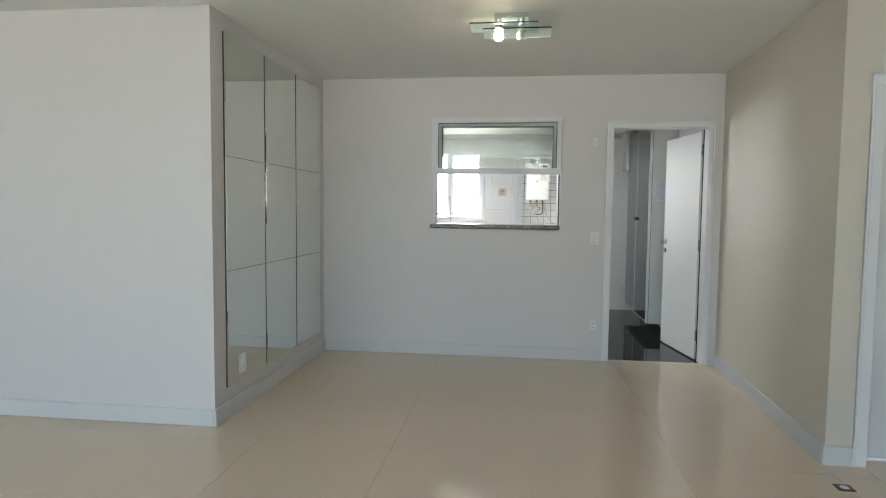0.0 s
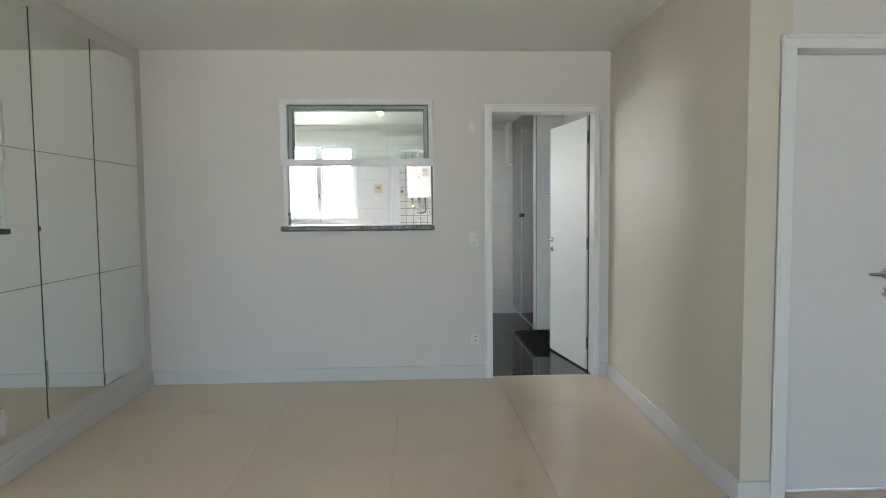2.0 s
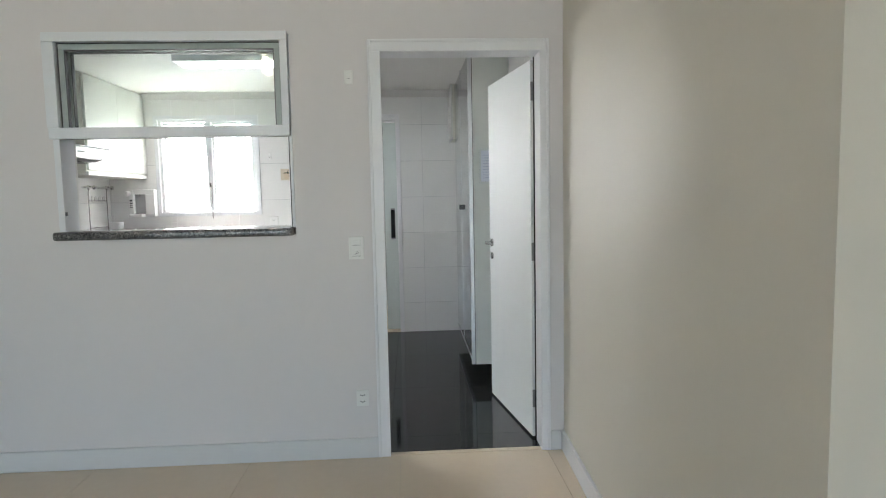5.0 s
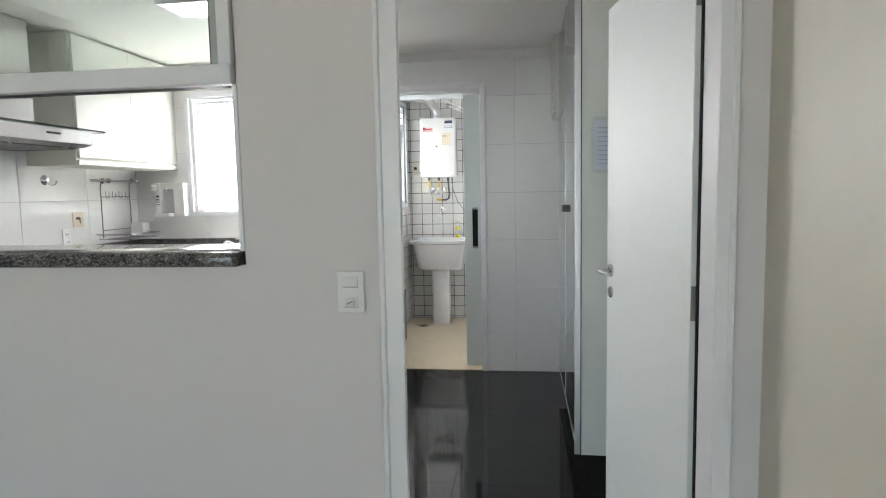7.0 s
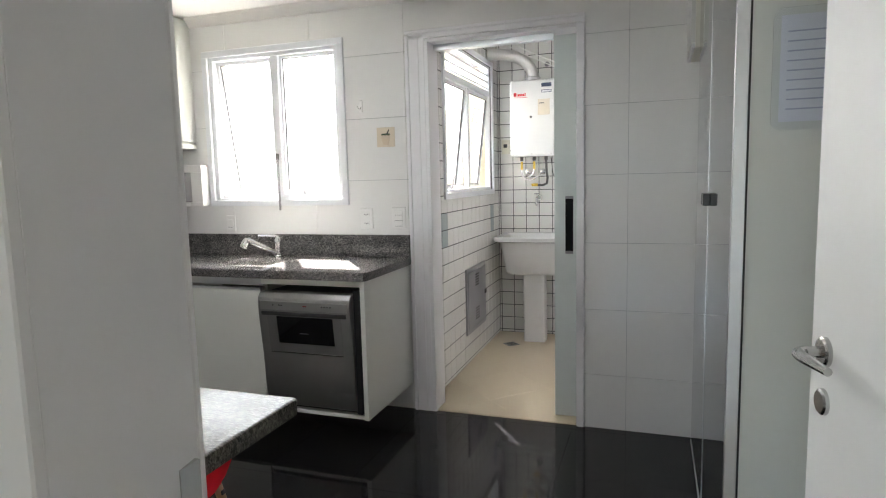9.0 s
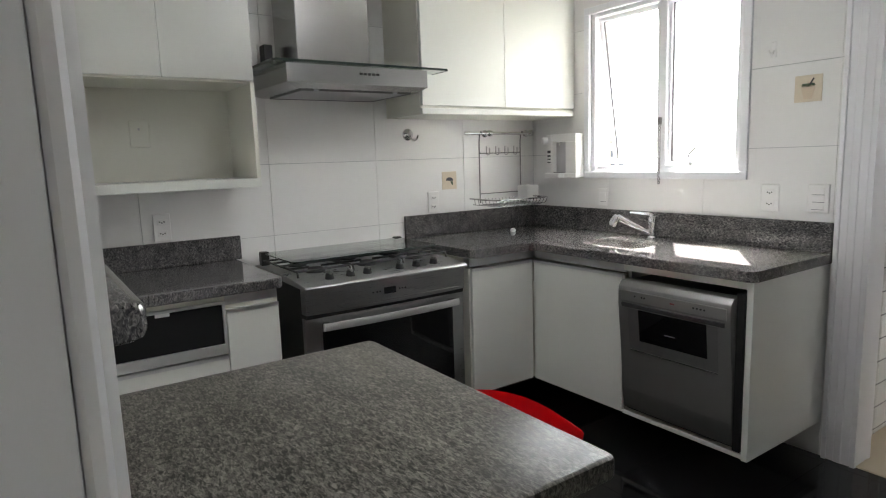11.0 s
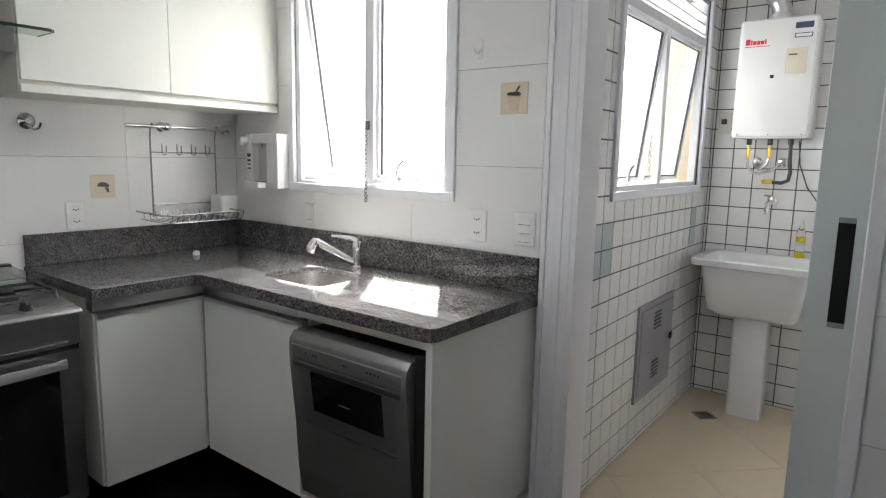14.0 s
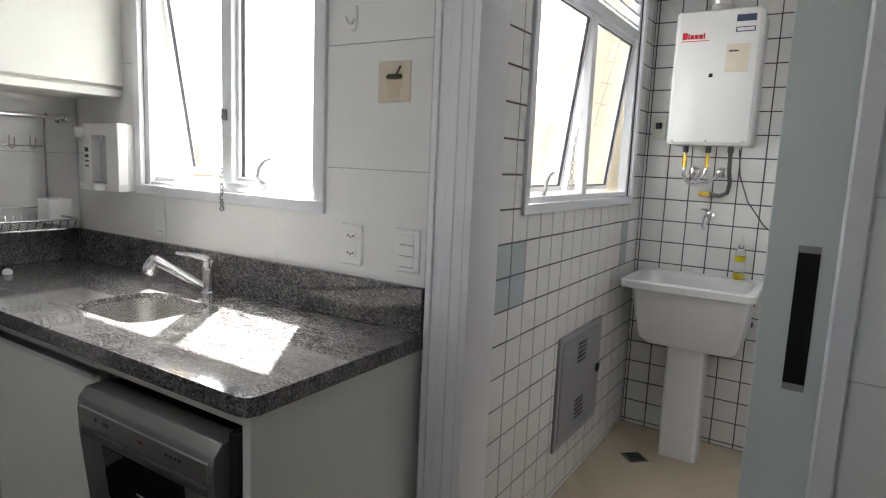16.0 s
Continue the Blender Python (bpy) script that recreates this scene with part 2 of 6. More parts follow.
def mesh_object(name, bm, material, smooth=False):
    bmesh.ops.recalc_face_normals(bm, faces=bm.faces)
    me = bpy.data.meshes.new(name)
    bm.to_mesh(me)
    bm.free()
    for m in material if isinstance(material, (list, tuple)) else [material]:
        me.materials.append(m)
    if smooth:
        me.shade_smooth()
        me.set_sharp_from_angle(angle=radians(35))
    return new(name, me)


def thing(name, base, label, category, group="", m=None):
    """The Empty at a thing's base. With a pose m its parts are given in its own space, else in the world's."""
    ob = new(name)
    ob.empty_display_size = 0.05
    if m is None:
        ob.location = base
        BASE[ob] = Vector(base)
    else:
        ob.matrix_world = m
        BASE[ob] = Vector((0, 0, 0))
    return tagged(ob, label, category, group)


def part(name, bm, material, parent, label="", smooth=False):
    base = BASE.get(parent, Vector((0, 0, 0)))
    bmesh.ops.translate(bm, verts=bm.verts, vec=-base)
    ob = mesh_object(name, bm, material, smooth)
    ob.parent = parent
    BASE[ob] = base
    if label:
        ob["label"] = label
    return ob


def solid(name, bm, material, label, category, group="", smooth=False):
    """A thing that is one mesh, with its origin at its base."""
    lo = [min(v.co[i] for v in bm.verts) for i in range(3)]
    hi = [max(v.co[i] for v in bm.verts) for i in range(3)]
    base = Vector(((lo[0] + hi[0]) / 2, (lo[1] + hi[1]) / 2, lo[2]))
    bmesh.ops.translate(bm, verts=bm.verts, vec=-base)
    ob = mesh_object(name, bm, material, smooth)
    ob.location = base
    BASE[ob] = base
    return tagged(ob, label, category, group)


def structure(name, bm, material, label="", smooth=False):
    return tagged(mesh_object(name, bm, material, smooth), label, kind="structure")


def box(a, b, bevel=0.0, bm=None, segments=1):
    own = bmesh.new()
    v = [own.verts.new((x, y, z)) for x in (a[0], b[0]) for y in (a[1], b[1]) for z in (a[2], b[2])]
    for f in ((0, 1, 3, 2), (4, 6, 7, 5), (0, 4, 5, 1), (2, 3, 7, 6), (0, 2, 6, 4), (1, 5, 7, 3)):
        own.faces.new([v[i] for i in f])
    if bevel:
        bmesh.ops.bevel(own, geom=own.edges[:], offset=bevel, segments=segments, affect="EDGES", profile=0.5)
    return join(bm, own)


def join(bm, own):
    if bm is None:
        return own
    me = bpy.data.meshes.new("joined")
    own.to_mesh(me)
    own.free()
    bm.from_mesh(me)
    bpy.data.meshes.remove(me)
    return bm


def boxes(*pairs, bevel=0.0):
    bm = bmesh.new()
    for a, b in pairs:
        box(a, b, bevel, bm)
    return bm


def prism(outline, axis, lo, hi, bevel=0.0, bm=None, segments=2):
    """An outline of (u, v) points drawn out along an axis: 'x' takes (y, z), 'y' takes (x, z), 'z' takes (x, y)."""
    own = bmesh.new()

    def at(u, v, w):
        return {"x": (w, u, v), "y": (u, w, v), "z": (u, v, w)}[axis]
    low = [own.verts.new(at(u, v, lo)) for u, v in outline]
    high = [own.verts.new(at(u, v, hi)) for u, v in outline]
    own.faces.new(low)
    own.faces.new(high[::-1])
    for i in range(len(outline)):
        j = (i + 1) % len(outline)
        own.faces.new((low[i], high[i], high[j], low[j]))
    if bevel:
        bmesh.ops.bevel(own, geom=own.edges[:], offset=bevel, segments=segments, affect="EDGES", profile=0.5)
    return join(bm, own)


def rounded(u0, v0, u1, v1, r, steps=5):
    """The outline of a rectangle with round corners."""
    pts = []
    for cu, cv, a in ((u1 - r, v1 - r, 0), (u0 + r, v1 - r, 90), (u0 + r, v0 + r, 180), (u1 - r, v0 + r, 270)):
        for k in range(steps + 1):
            t = radians(a + 90 * k / steps)
            pts.append((cu + r * math.cos(t), cv + r * math.sin(t)))
    return pts


def tube(points, r, n=8, bm=None):
    """A round bar along a line of points."""
    own = bmesh.new()
    pts = [Vector(p) for p in points]
    rings, up = [], Vector((0.123, 0.456, 0.88)).normalized()
    for i, p in enumerate(pts):
        d = (pts[min(i + 1, len(pts) - 1)] - pts[max(i - 1, 0)]).normalized()
        side = d.cross(up)
        if side.length < 0.1:
            side = d.cross(Vector((1, 0, 0)))
        side.normalize()
        other = d.cross(side).normalized()
        up = side.cross(d).normalized()
        rad = r[i] if isinstance(r, (list, tuple)) else r
        rings.append([own.verts.new(p + rad * (math.cos(2 * math.pi * k / n) * side + math.sin(2 * math.pi * k / n) * other)) for k in range(n)])
    for a, b in zip(rings, rings[1:]):
        for k in range(n):
            own.faces.new((a[k], a[(k + 1) % n], b[(k + 1) % n], b[k]))
    own.faces.new(rings[0][::-1])
    own.faces.new(rings[-1])
    return join(bm, own)


def arc(center, u, v, r, a0, a1, n=10):
    c, u, v = Vector(center), Vector(u), Vector(v)
    return [c + r * (math.cos(radians(a0 + (a1 - a0) * k / n)) * u + math.sin(radians(a0 + (a1 - a0) * k / n)) * v) for k in range(n + 1)]


def lathe(profile, origin, axis=(0, 0, 1), n=20, bm=None):
    """A profile of (radius, height) turned round an axis."""
    own = bmesh.new()
    q = Vector((0, 0, 1)).rotation_difference(Vector(axis))
    o = Vector(origin)
    rings = []
    for r, h in profile:
        rings.append([own.verts.new(o + q @ Vector((max(r, 1e-4) * math.cos(2 * math.pi * k / n), max(r, 1e-4) * math.sin(2 * math.pi * k / n), h))) for k in range(n)])
    for a, b in zip(rings, rings[1:]):
        for k in range(n):
            own.faces.new((a[k], a[(k + 1) % n], b[(k + 1) % n], b[k]))
    own.faces.new(rings[0][::-1])
    own.faces.new(rings[-1])
    return join(bm, own)


def cells(u0, v0, u1, v1, holes):
    """The rectangle cut into pieces round rectangular holes."""
    us = sorted({u0, u1, *[h for q in holes for h in (q[0], q[2]) if u0 < h < u1]})
    vs = sorted({v0, v1, *[h for q in holes for h in (q[1], q[3]) if v0 < h < v1]})
    out = []
    for a, b in zip(us, us[1:]):
        for c, d in zip(vs, vs[1:]):
            mu, mv = (a + b) / 2, (c + d) / 2
            if not any(q[0] < mu < q[2] and q[1] < mv < q[3] for q in holes):
                out.append((a, c, b, d))
    return out


def wall(name, axis, lo, hi, rect, holes, material, label=""):
    """A wall of real thickness, with openings through it. axis 'y': rect in (x, z), between y lo and hi; 'x': rect in (y, z)."""
    bm = bmesh.new()
    us = sorted({rect[0], rect[2], *[h for q in holes for h in (q[0], q[2])]})
    vs = sorted({rect[1], rect[3], *[h for q in holes for h in (q[1], q[3])]})
    full = {}
    for i in range(len(us) - 1):
        for j in range(len(vs) - 1):
            mu, mv = (us[i] + us[i + 1]) / 2, (vs[j] + vs[j + 1]) / 2
            full[i, j] = not any(q[0] < mu < q[2] and q[1] < mv < q[3] for q in holes)
    cache = {}

    def at(i, j, k):
        if (i, j, k) not in cache:
            w = (lo, hi)[k]
            cache[i, j, k] = bm.verts.new((us[i], w, vs[j]) if axis == "y" else (w, us[i], vs[j]))
        return cache[i, j, k]
    for (i, j), there in full.items():
        if not there:
            continue
        for k in (0, 1):
            bm.faces.new((at(i, j, k), at(i + 1, j, k), at(i + 1, j + 1, k), at(i, j + 1, k)))
        for di, dj, p, q in ((-1, 0, (i, j), (i, j + 1)), (1, 0, (i + 1, j), (i + 1, j + 1)), (0, -1, (i, j), (i + 1, j)), (0, 1, (i, j + 1), (i + 1, j + 1))):
            if not full.get((i + di, j + dj), False):
                bm.faces.new((at(*p, 0), at(*q, 0), at(*q, 1), at(*p, 1)))
    return structure(name, bm, material, label)


def frame_boxes(axis, w0, w1, rect, width, bm=None, bevel=0.002):
    """Four bars round a rectangle (u, z), between w0 and w1 across the wall."""
    u0, z0, u1, z1 = rect
    bm = bm or bmesh.new()
    for a, c, b, d in ((u0, z0, u1, z0 + width), (u0, z1 - width, u1, z1), (u0, z0 + width, u0 + width, z1 - width), (u1 - width, z0 + width, u1, z1 - width)):
        lo, hi = {"x": ((w0, a, c), (w1, b, d)), "y": ((a, w0, c), (b, w1, d)), "z": ((a, c, w0), (b, d, w1))}[axis]
        box(lo, hi, bevel, bm)
    return bm


TILE_MESH = {}


def tile_mesh(w, h, d, edge, material):
    """One tile lying in its own (u, v) plane with its face at +n: a low frustum."""
    key = (round(w, 3), round(h, 3), d, material.name)
    if key not in TILE_MESH:
        me = bpy.data.meshes.new("tile")
        e = min(edge, w * 0.3, h * 0.3)
        vs = [(0, 0, 0), (w, 0, 0), (w, h, 0), (0, h, 0), (0, 0, d - e), (w, 0, d - e), (w, h, d - e), (0, h, d - e), (e, e, d), (w - e, e, d), (w - e, h - e, d), (e, h - e, d)]
        fs = [(8, 9, 10, 11)]
        for a, b in ((0, 4), (4, 8)):
            fs += [(a + i, a + (i + 1) % 4, b + (i + 1) % 4, b + i) for i in range(4)]
        me.from_pydata(vs, [], fs)
        me.materials.append(material)
        TILE_MESH[key] = me
    return TILE_MESH[key]


def cut_tile(pieces, whole, ju, jv, d, material):
    """One tile notched round an opening, in the wall's own (u, v): its pieces meet without a joint."""
    vs, fs = [], []
    for p, q, r, s in pieces:
        p, r = p + (ju if p == whole[0] else 0), r - (ju if r == whole[2] else 0)
        q, s = q + (jv if q == whole[1] else 0), s - (jv if s == whole[3] else 0)
        if r - p < 0.002 or s - q < 0.002:
            continue
        k = len(vs)
        vs += [(x, y, z) for z in (0, d) for x, y in ((p, q), (r, q), (r, s), (p, s))]
        fs += [(k + 4, k + 5, k + 6, k + 7)] + [(k + i, k + (i + 1) % 4, k + 4 + (i + 1) % 4, k + 4 + i) for i in range(4)]
    me = bpy.data.meshes.new("tile")
    me.from_pydata(vs, [], fs)
    me.materials.append(material)
    return me


def tiling(parent, origin, u, v, rect, cuts_u, cuts_v, holes, joint, depth, material, edge=0.0012, special=None, limit=300, name="tile", joint_u=None):
    """Tiles as parts of a wall or floor: a grid of joints, cut round the openings. Those past the limit are joined into one part."""
    u, v = Vector(u), Vector(v)
    n = u.cross(v)
    turn = Matrix((u, v, n)).transposed().to_4x4()
    us = sorted({rect[0], rect[2], *[c for c in cuts_u if rect[0] + 0.01 < c < rect[2] - 0.01]})
    vs = sorted({rect[1], rect[3], *[c for c in cuts_v if rect[1] + 0.01 < c < rect[3] - 0.01]})
    ju = joint if joint_u is None else joint_u
    count, rest_v, rest_f = 0, [], []
    for a, b in zip(us, us[1:]):
        for c, d in zip(vs, vs[1:]):
            pieces = cells(a, c, b, d, holes)
            if not pieces:
                continue
            mt = special(a, c, b, d) if special else material
            if len(pieces) == 1:
                p, q, r, s = pieces[0]
                w, h = r - p - ju, s - q - joint
                if w < 0.006 or h < 0.006:
                    continue
                at = Vector(origin) + u * (p + ju / 2) + v * (q + joint / 2)
                me = tile_mesh(w, h, depth, edge, mt)
            else:
                at = Vector(origin)
                me = cut_tile(pieces, (a, c, b, d), ju / 2, joint / 2, depth, mt)
            if count < limit:
                ob = new(name, me)
                ob.matrix_world = Matrix.Translation(at) @ turn
                ob.parent = parent
                count += 1
            else:
                m = Matrix.Translation(at) @ turn
                k = len(rest_v)
                rest_v += [m @ x.co for x in me.vertices]
                rest_f += [[k + i for i in f.vertices] for f in me.polygons]
    if rest_v:
        me = bpy.data.meshes.new("tiles")
        me.from_pydata(rest_v, [], rest_f)
        me.materials.append(material)
        ob = tagged(new("tiles", me), kind="stuff")
        ob.parent = parent


def steps(start, pitch, lo, hi):
    k = math.ceil((lo - start) / pitch)
    out = []
    while start + k * pitch < hi:
        out.append(start + k * pitch)
        k += 1
    return out

# ---------------------------------------------------------------- large structure
LIV_H, KIT_H = 2.58, 2.42
FAR = 3.0        # kitchen wall with the window
KW = 0.145        # kitchen face of the wall between the rooms

living_floor = structure("floor_living", box((-5.2, -9.2, -0.12), (6.2, 0.03, -0.012)), GROUT_CREAM, "polished cream porcelain tile floor")
kitchen_floor = structure("floor_kitchen", box((-0.15, 0.03, -0.12), (3.9, 3.12, -0.012)), BLACK_JOINT, "black polished granite floor")
laundry_floor = structure("floor_laundry", box((1.75, 3.12, -0.12), (3.35, 5.1, -0.004)), GROUT_CREAM, "beige tiled laundry floor")
structure("ceiling_living", box((-5.2, -9.2, LIV_H), (6.2, 0.0, LIV_H + 0.12)), CEIL_LIVING)
structure("ceiling_kitchen", box((-0.15, KW, KIT_H), (3.9, 3.0, KIT_H + 0.12)), CEIL)
structure("ceiling_laundry", box((1.75, 3.0, 2.5), (3.35, 5.1, 2.62)), CEIL)

DOOR_HOLE = (2.735, -0.2, 3.62, 2.128)
PASS_HOLE = (1.16, 1.195, 2.335, 2.2)
wall("wall_between_rooms", "y", 0.0, KW, (-0.15, -0.05, 3.9, LIV_H), [DOOR_HOLE, PASS_HOLE], PAINT, "warm white painted wall with hatch and doorway")
wall("wall_mirror", "x", -0.08, 0.10, (-2.13, -0.05, 0.0, LIV_H), [], PAINT, "painted wall that carries the mirror panels")
wall("wall_living_west", "y", -2.13, -1.98, (-5.2, -0.05, -0.08, LIV_H), [], PAINT, "warm white painted wall")
bm = prism([(3.725, 0.0), (3.645, -2.17), (3.835, -2.17), (3.835, 0.0)], "z", -0.05, LIV_H)
structure("wall_living_east", bm, PAINT_CREAM, "cream painted wall beside the doorway")
D2 = (3.835, -0.2, 4.46, 2.06)
wall("wall_bedroom_door", "y", -2.17, -2.02, (3.835, -0.05, 6.2, LIV_H), [D2], PAINT)
wall("wall_living_far_west", "x", -5.2, -5.05, (-9.2, -0.05, -2.13, LIV_H), [], PAINT)
wall("wall_living_far_east", "x", 6.05, 6.2, (-9.2, -0.05, -2.17, LIV_H), [], PAINT)
BALCONY = (-2.4, -0.05, 3.0, 2.25)
wall("wall_balcony", "y", -9.2, -9.05, (-5.2, -0.05, 6.2, LIV_H), [BALCONY], PAINT)

K_WIN = (0.49, 1.264, 1.425, 2.175)
L_DOOR = (1.965, -0.2, 2.815, 2.15)
kit_west = wall("wall_kitchen_west", "x", -0.15, -0.006, (KW, -0.05, FAR + 0.15, KIT_H), [], GROUT_LIGHT, "wall of large white tiles behind the stove")
K_HOLE = (K_WIN[0], K_WIN[1], K_WIN[2], 2.36)
kit_far = wall("wall_kitchen_north", "y", FAR + 0.006, FAR + 0.15, (-0.006, -0.05, 3.9, 2.62), [K_HOLE, L_DOOR], GROUT_LIGHT, "wall of large white tiles with window and laundry doorway")
kit_east = wall("wall_kitchen_east", "x", 3.646, 3.9, (KW, -0.05, FAR + 0.006, KIT_H), [], GROUT_LIGHT, "wall of large white tiles")
L_WIN = (3.50, 1.265, 4.72, 2.28)
lau_west = wall("wall_laundry_west", "x", 1.75, 1.898, (FAR + 0.15, -0.05, 5.1, 2.5), [L_WIN], GROUT_DARK, "laundry wall of small white tiles with dark joints")
lau_far = wall("wall_laundry_north", "y", 4.952, 5.1, (1.898, -0.05, 3.2, 2.5), [], GROUT_DARK, "laundry wall of small white tiles with dark joints")
wall("wall_laundry_east", "x", 3.2, 3.35, (FAR + 0.15, -0.05, 5.1, 2.5), [], PAINT)

structure("window_lintel", box((K_WIN[0], FAR + 0.006, K_WIN[3]), (K_WIN[2], FAR + 0.055, 2.36)), GROUT_LIGHT)

# outside: cream side walls of the light well, ground and far towers
structure("facade_west", box((0.15, FAR + 0.15, -3.0), (0.40, 3.29, 6.0)), FACADE, "cream rendered outside wall")
structure("facade_north", box((0.95, 4.82, -3.0), (1.75, 5.1, 6.0)), FACADE_LIGHTENED, "cream rendered outside wall")
structure("ground", box((-900, -900, -40.5), (900, 900, -40.0)), TERRAIN)

# rendered outer reveals of the two windows
structure("window_reveal", boxes(((1.752, 3.5005, 1.2655), (1.848, 3.5045, 2.2795)), ((1.752, 4.7155, 1.2655), (1.848, 4.7195, 2.2795)), ((1.752, 3.5045, 1.2655), (1.848, 4.7155, 1.2695))), FACADE_LIGHTENED, "cream rendered window reveal")
structure("window_reveal", boxes(((0.4905, FAR + 0.072, 1.2645), (0.4945, FAR + 0.149, 2.3595)), ((1.4205, FAR + 0.072, 1.2645), (1.4245, FAR + 0.149, 2.3595)), ((0.4945, FAR + 0.072, 1.2645), (1.4205, FAR + 0.149, 1.2685))), FACADE_LIGHTENED, "cream rendered window reveal")

# baseboards
SK = 0.107


def baseboard(a, b, name="baseboard"):
    bm = box((a[0], a[1], 0.0), (b[0], b[1], SK), 0.003)
    structure(name, bm, SKIRT, "grey-white lacquered baseboard")


baseboard((0.118, -0.016, 0), (2.727, 0.0, 0))
baseboard((3.651, -0.016, 0), (3.708, 0.0, 0))
baseboard((0.10, -2.146, 0), (0.116, 0.0, 0))
baseboard((-5.05, -2.146, 0), (0.10, -2.13, 0))
bm = prism([(3.7093, 0.0), (3.629, -2.17), (3.645, -2.17), (3.725, 0.0)], "z", 0.0, SK, 0.002, segments=1)
structure("baseboard", bm, SKIRT, "grey-white lacquered baseboard")
baseboard((3.629, -2.186, 0), (3.782, -2.17, 0))
baseboard((4.53, -2.186, 0), (6.05, -2.17, 0))

# crown moulding of the kitchen
bm = prism([(2.985, 2.372), (3.0, 2.36), (3.0, 2.42), (2.95, 2.42), (2.955, 2.405)], "x", 0.372, 3.328)
structure("trim_ceiling", bm, CEIL, "plaster crown moulding")

# ------------------------------------------------ doorway between the rooms: lining, architraves, sill
bm = prism([(2.735, 0.0), (2.786, 0.0), (2.753, 0.183), (2.735, 0.183)], "z", 0.0, 2.11, 0.001)
box((3.602, 0.0, 0.0), (3.62, KW, 2.11), 0.001, bm)
box((2.735, 0.0, 2.11), (3.62, KW, 2.128), 0.001, bm)
door_frame = structure("door_frame", bm, TRIM, "white lacquered door lining")


def architrave(x0, x1, top, y, facing, wl, wr, wt, name="door_trim", thin=0.012):
    """Moulded casing round an opening: a flat with a raised outer bead."""
    s = -1 if facing < 0 else 1
    bm = bmesh.new()
    for a, b, z1 in ((x0 - wl, x0, top), (x1, x1 + wr, top)):
        box((a, min(y, y + s * thin), 0.0), (b, max(y, y + s * thin), z1), 0.002, bm)
        o = a if a < x0 else b
        box((o if a < x0 else o - 0.016, min(y, y + s * thin * 1.6), 0.0), (o + 0.016 if a < x0 else o, max(y, y + s * thin * 1.6), top + wt), 0.004, bm)
    box((x0 - wl + 0.016, min(y, y + s * thin), top), (x1 + wr - 0.016, max(y, y + s * thin), top + wt), 0.002, bm)
    box((x0 - wl + 0.016, min(y, y + s * thin * 1.6), top + wt - 0.016), (x1 + wr - 0.016, max(y, y + s * thin * 1.6), top + wt), 0.004, bm)
    return structure(name, bm, TRIM, "white lacquered moulded door casing")


architrave(2.788, 3.602, 2.11, 0.0, -1, 0.064, 0.048, 0.06)
structure("door_sill", box((2.788, 0.0, -0.012), (3.602, 0.035, 0.004), 0.002), PORCELAIN)
# kitchen side casing
structure("wall_pier", box((2.6845, KW + 0.0005, 0.0), (2.7345, 0.183, KIT_H)), TRIM)
wall("wall_kitchen_south", "y", KW + 0.0005, 0.205, (-0.05, -0.05, 2.684, KIT_H), [PASS_HOLE], TILE, "white tiled kitchen side of the hatch wall")
bm = box((2.685, 0.1835, 0.0), (2.753, 0.1945, 2.17), 0.003)
box((2.7535, KW, 2.112), (3.602, KW + 0.008, 2.17), 0.002, bm)
box((3.602, KW, 0.0), (3.642, KW + 0.008, 2.17), 0.002, bm)
structure("door_trim", bm, TRIM, "white lacquered flat door casing")


def lever(parent, at, out, along, material=STEEL):
    """A door lever on a round rose, with a lock rose below. out: away from the leaf; along: the way the lever points."""
    at, out, along = Vector(at), Vector(out), Vector(along)
    h = part("door_handle", lathe([(0.026, 0.0), (0.026, 0.007), (0.022, 0.010)], at, out, 20), material, parent, "satin metal lever handle", True)
    bm = tube([at + out * 0.008, at + out * 0.035, at + out * 0.048 + along * 0.012, at + out * 0.05 + along * 0.04, at + out * 0.044 + along * 0.115], [0.010, 0.010, 0.011, 0.010, 0.007], 10)
    part("lever", bm, material, h, "", True)
    k = at - Vector((0, 0, 0.088))
    part("lock_rose", lathe([(0.023, 0.0), (0.023, 0.006), (0.019, 0.009)], k, out, 20), material, parent, "round lock rose", True)


# kitchen door leaf, open into the kitchen
leaf_turn = math.degrees(math.atan2(0.125, 0.79))
door = thing("door_1", (0, 0, 0), "white painted flush door standing open into the kitchen", "door", m=pose(3.618, 0.158, 0.012, 0, 0, 90 + leaf_turn))
door["kind"] = "structure"
part("leaf", box((0.0, 0.0, 0.0), (0.795, 0.035, 2.085), 0.002), DOOR, door)
lever(door, (0.735, 0.035, 1.05), (0, 1, 0), (-1, 0, 0))
for z in (0.22, 1.05, 1.92):
    h = part("hinge", box((-0.0035, 0.012, z - 0.05), (0.0, 0.0335, z + 0.05), 0.0005), STEEL_DARK, door, "steel butt hinge")
    part("pin", lathe([(0.006, -0.054), (0.006, -0.019), (0.0052, -0.018), (0.006, -0.017), (0.006, 0.017), (0.0052, 0.018), (0.006, 0.019), (0.006, 0.054), (0.003, 0.058)], (-0.009, 0.0115, z), (0, 0, 1), 12), ALU, h, "", True)

part_strike = boxes(((2.752, 0.149, 0.948), (2.7605, 0.176, 1.10)))
structure("strike_plate", part_strike, STEEL, "steel strike plate in the door lining")
structure("wall_pier", box((0.0, KW, 0.0), (0.345, 0.30, KIT_H)), PAINT, "white painted pier beside the cabinets")
# black strip in place of the shade in the gap between leaf and lining
structure("door_gap_shade", box((3.599, 0.129, 0.0), (3.604, 0.1515, 2.11)), BLACK_MATT, "black strip standing in for the shaded gap beside the leaf")
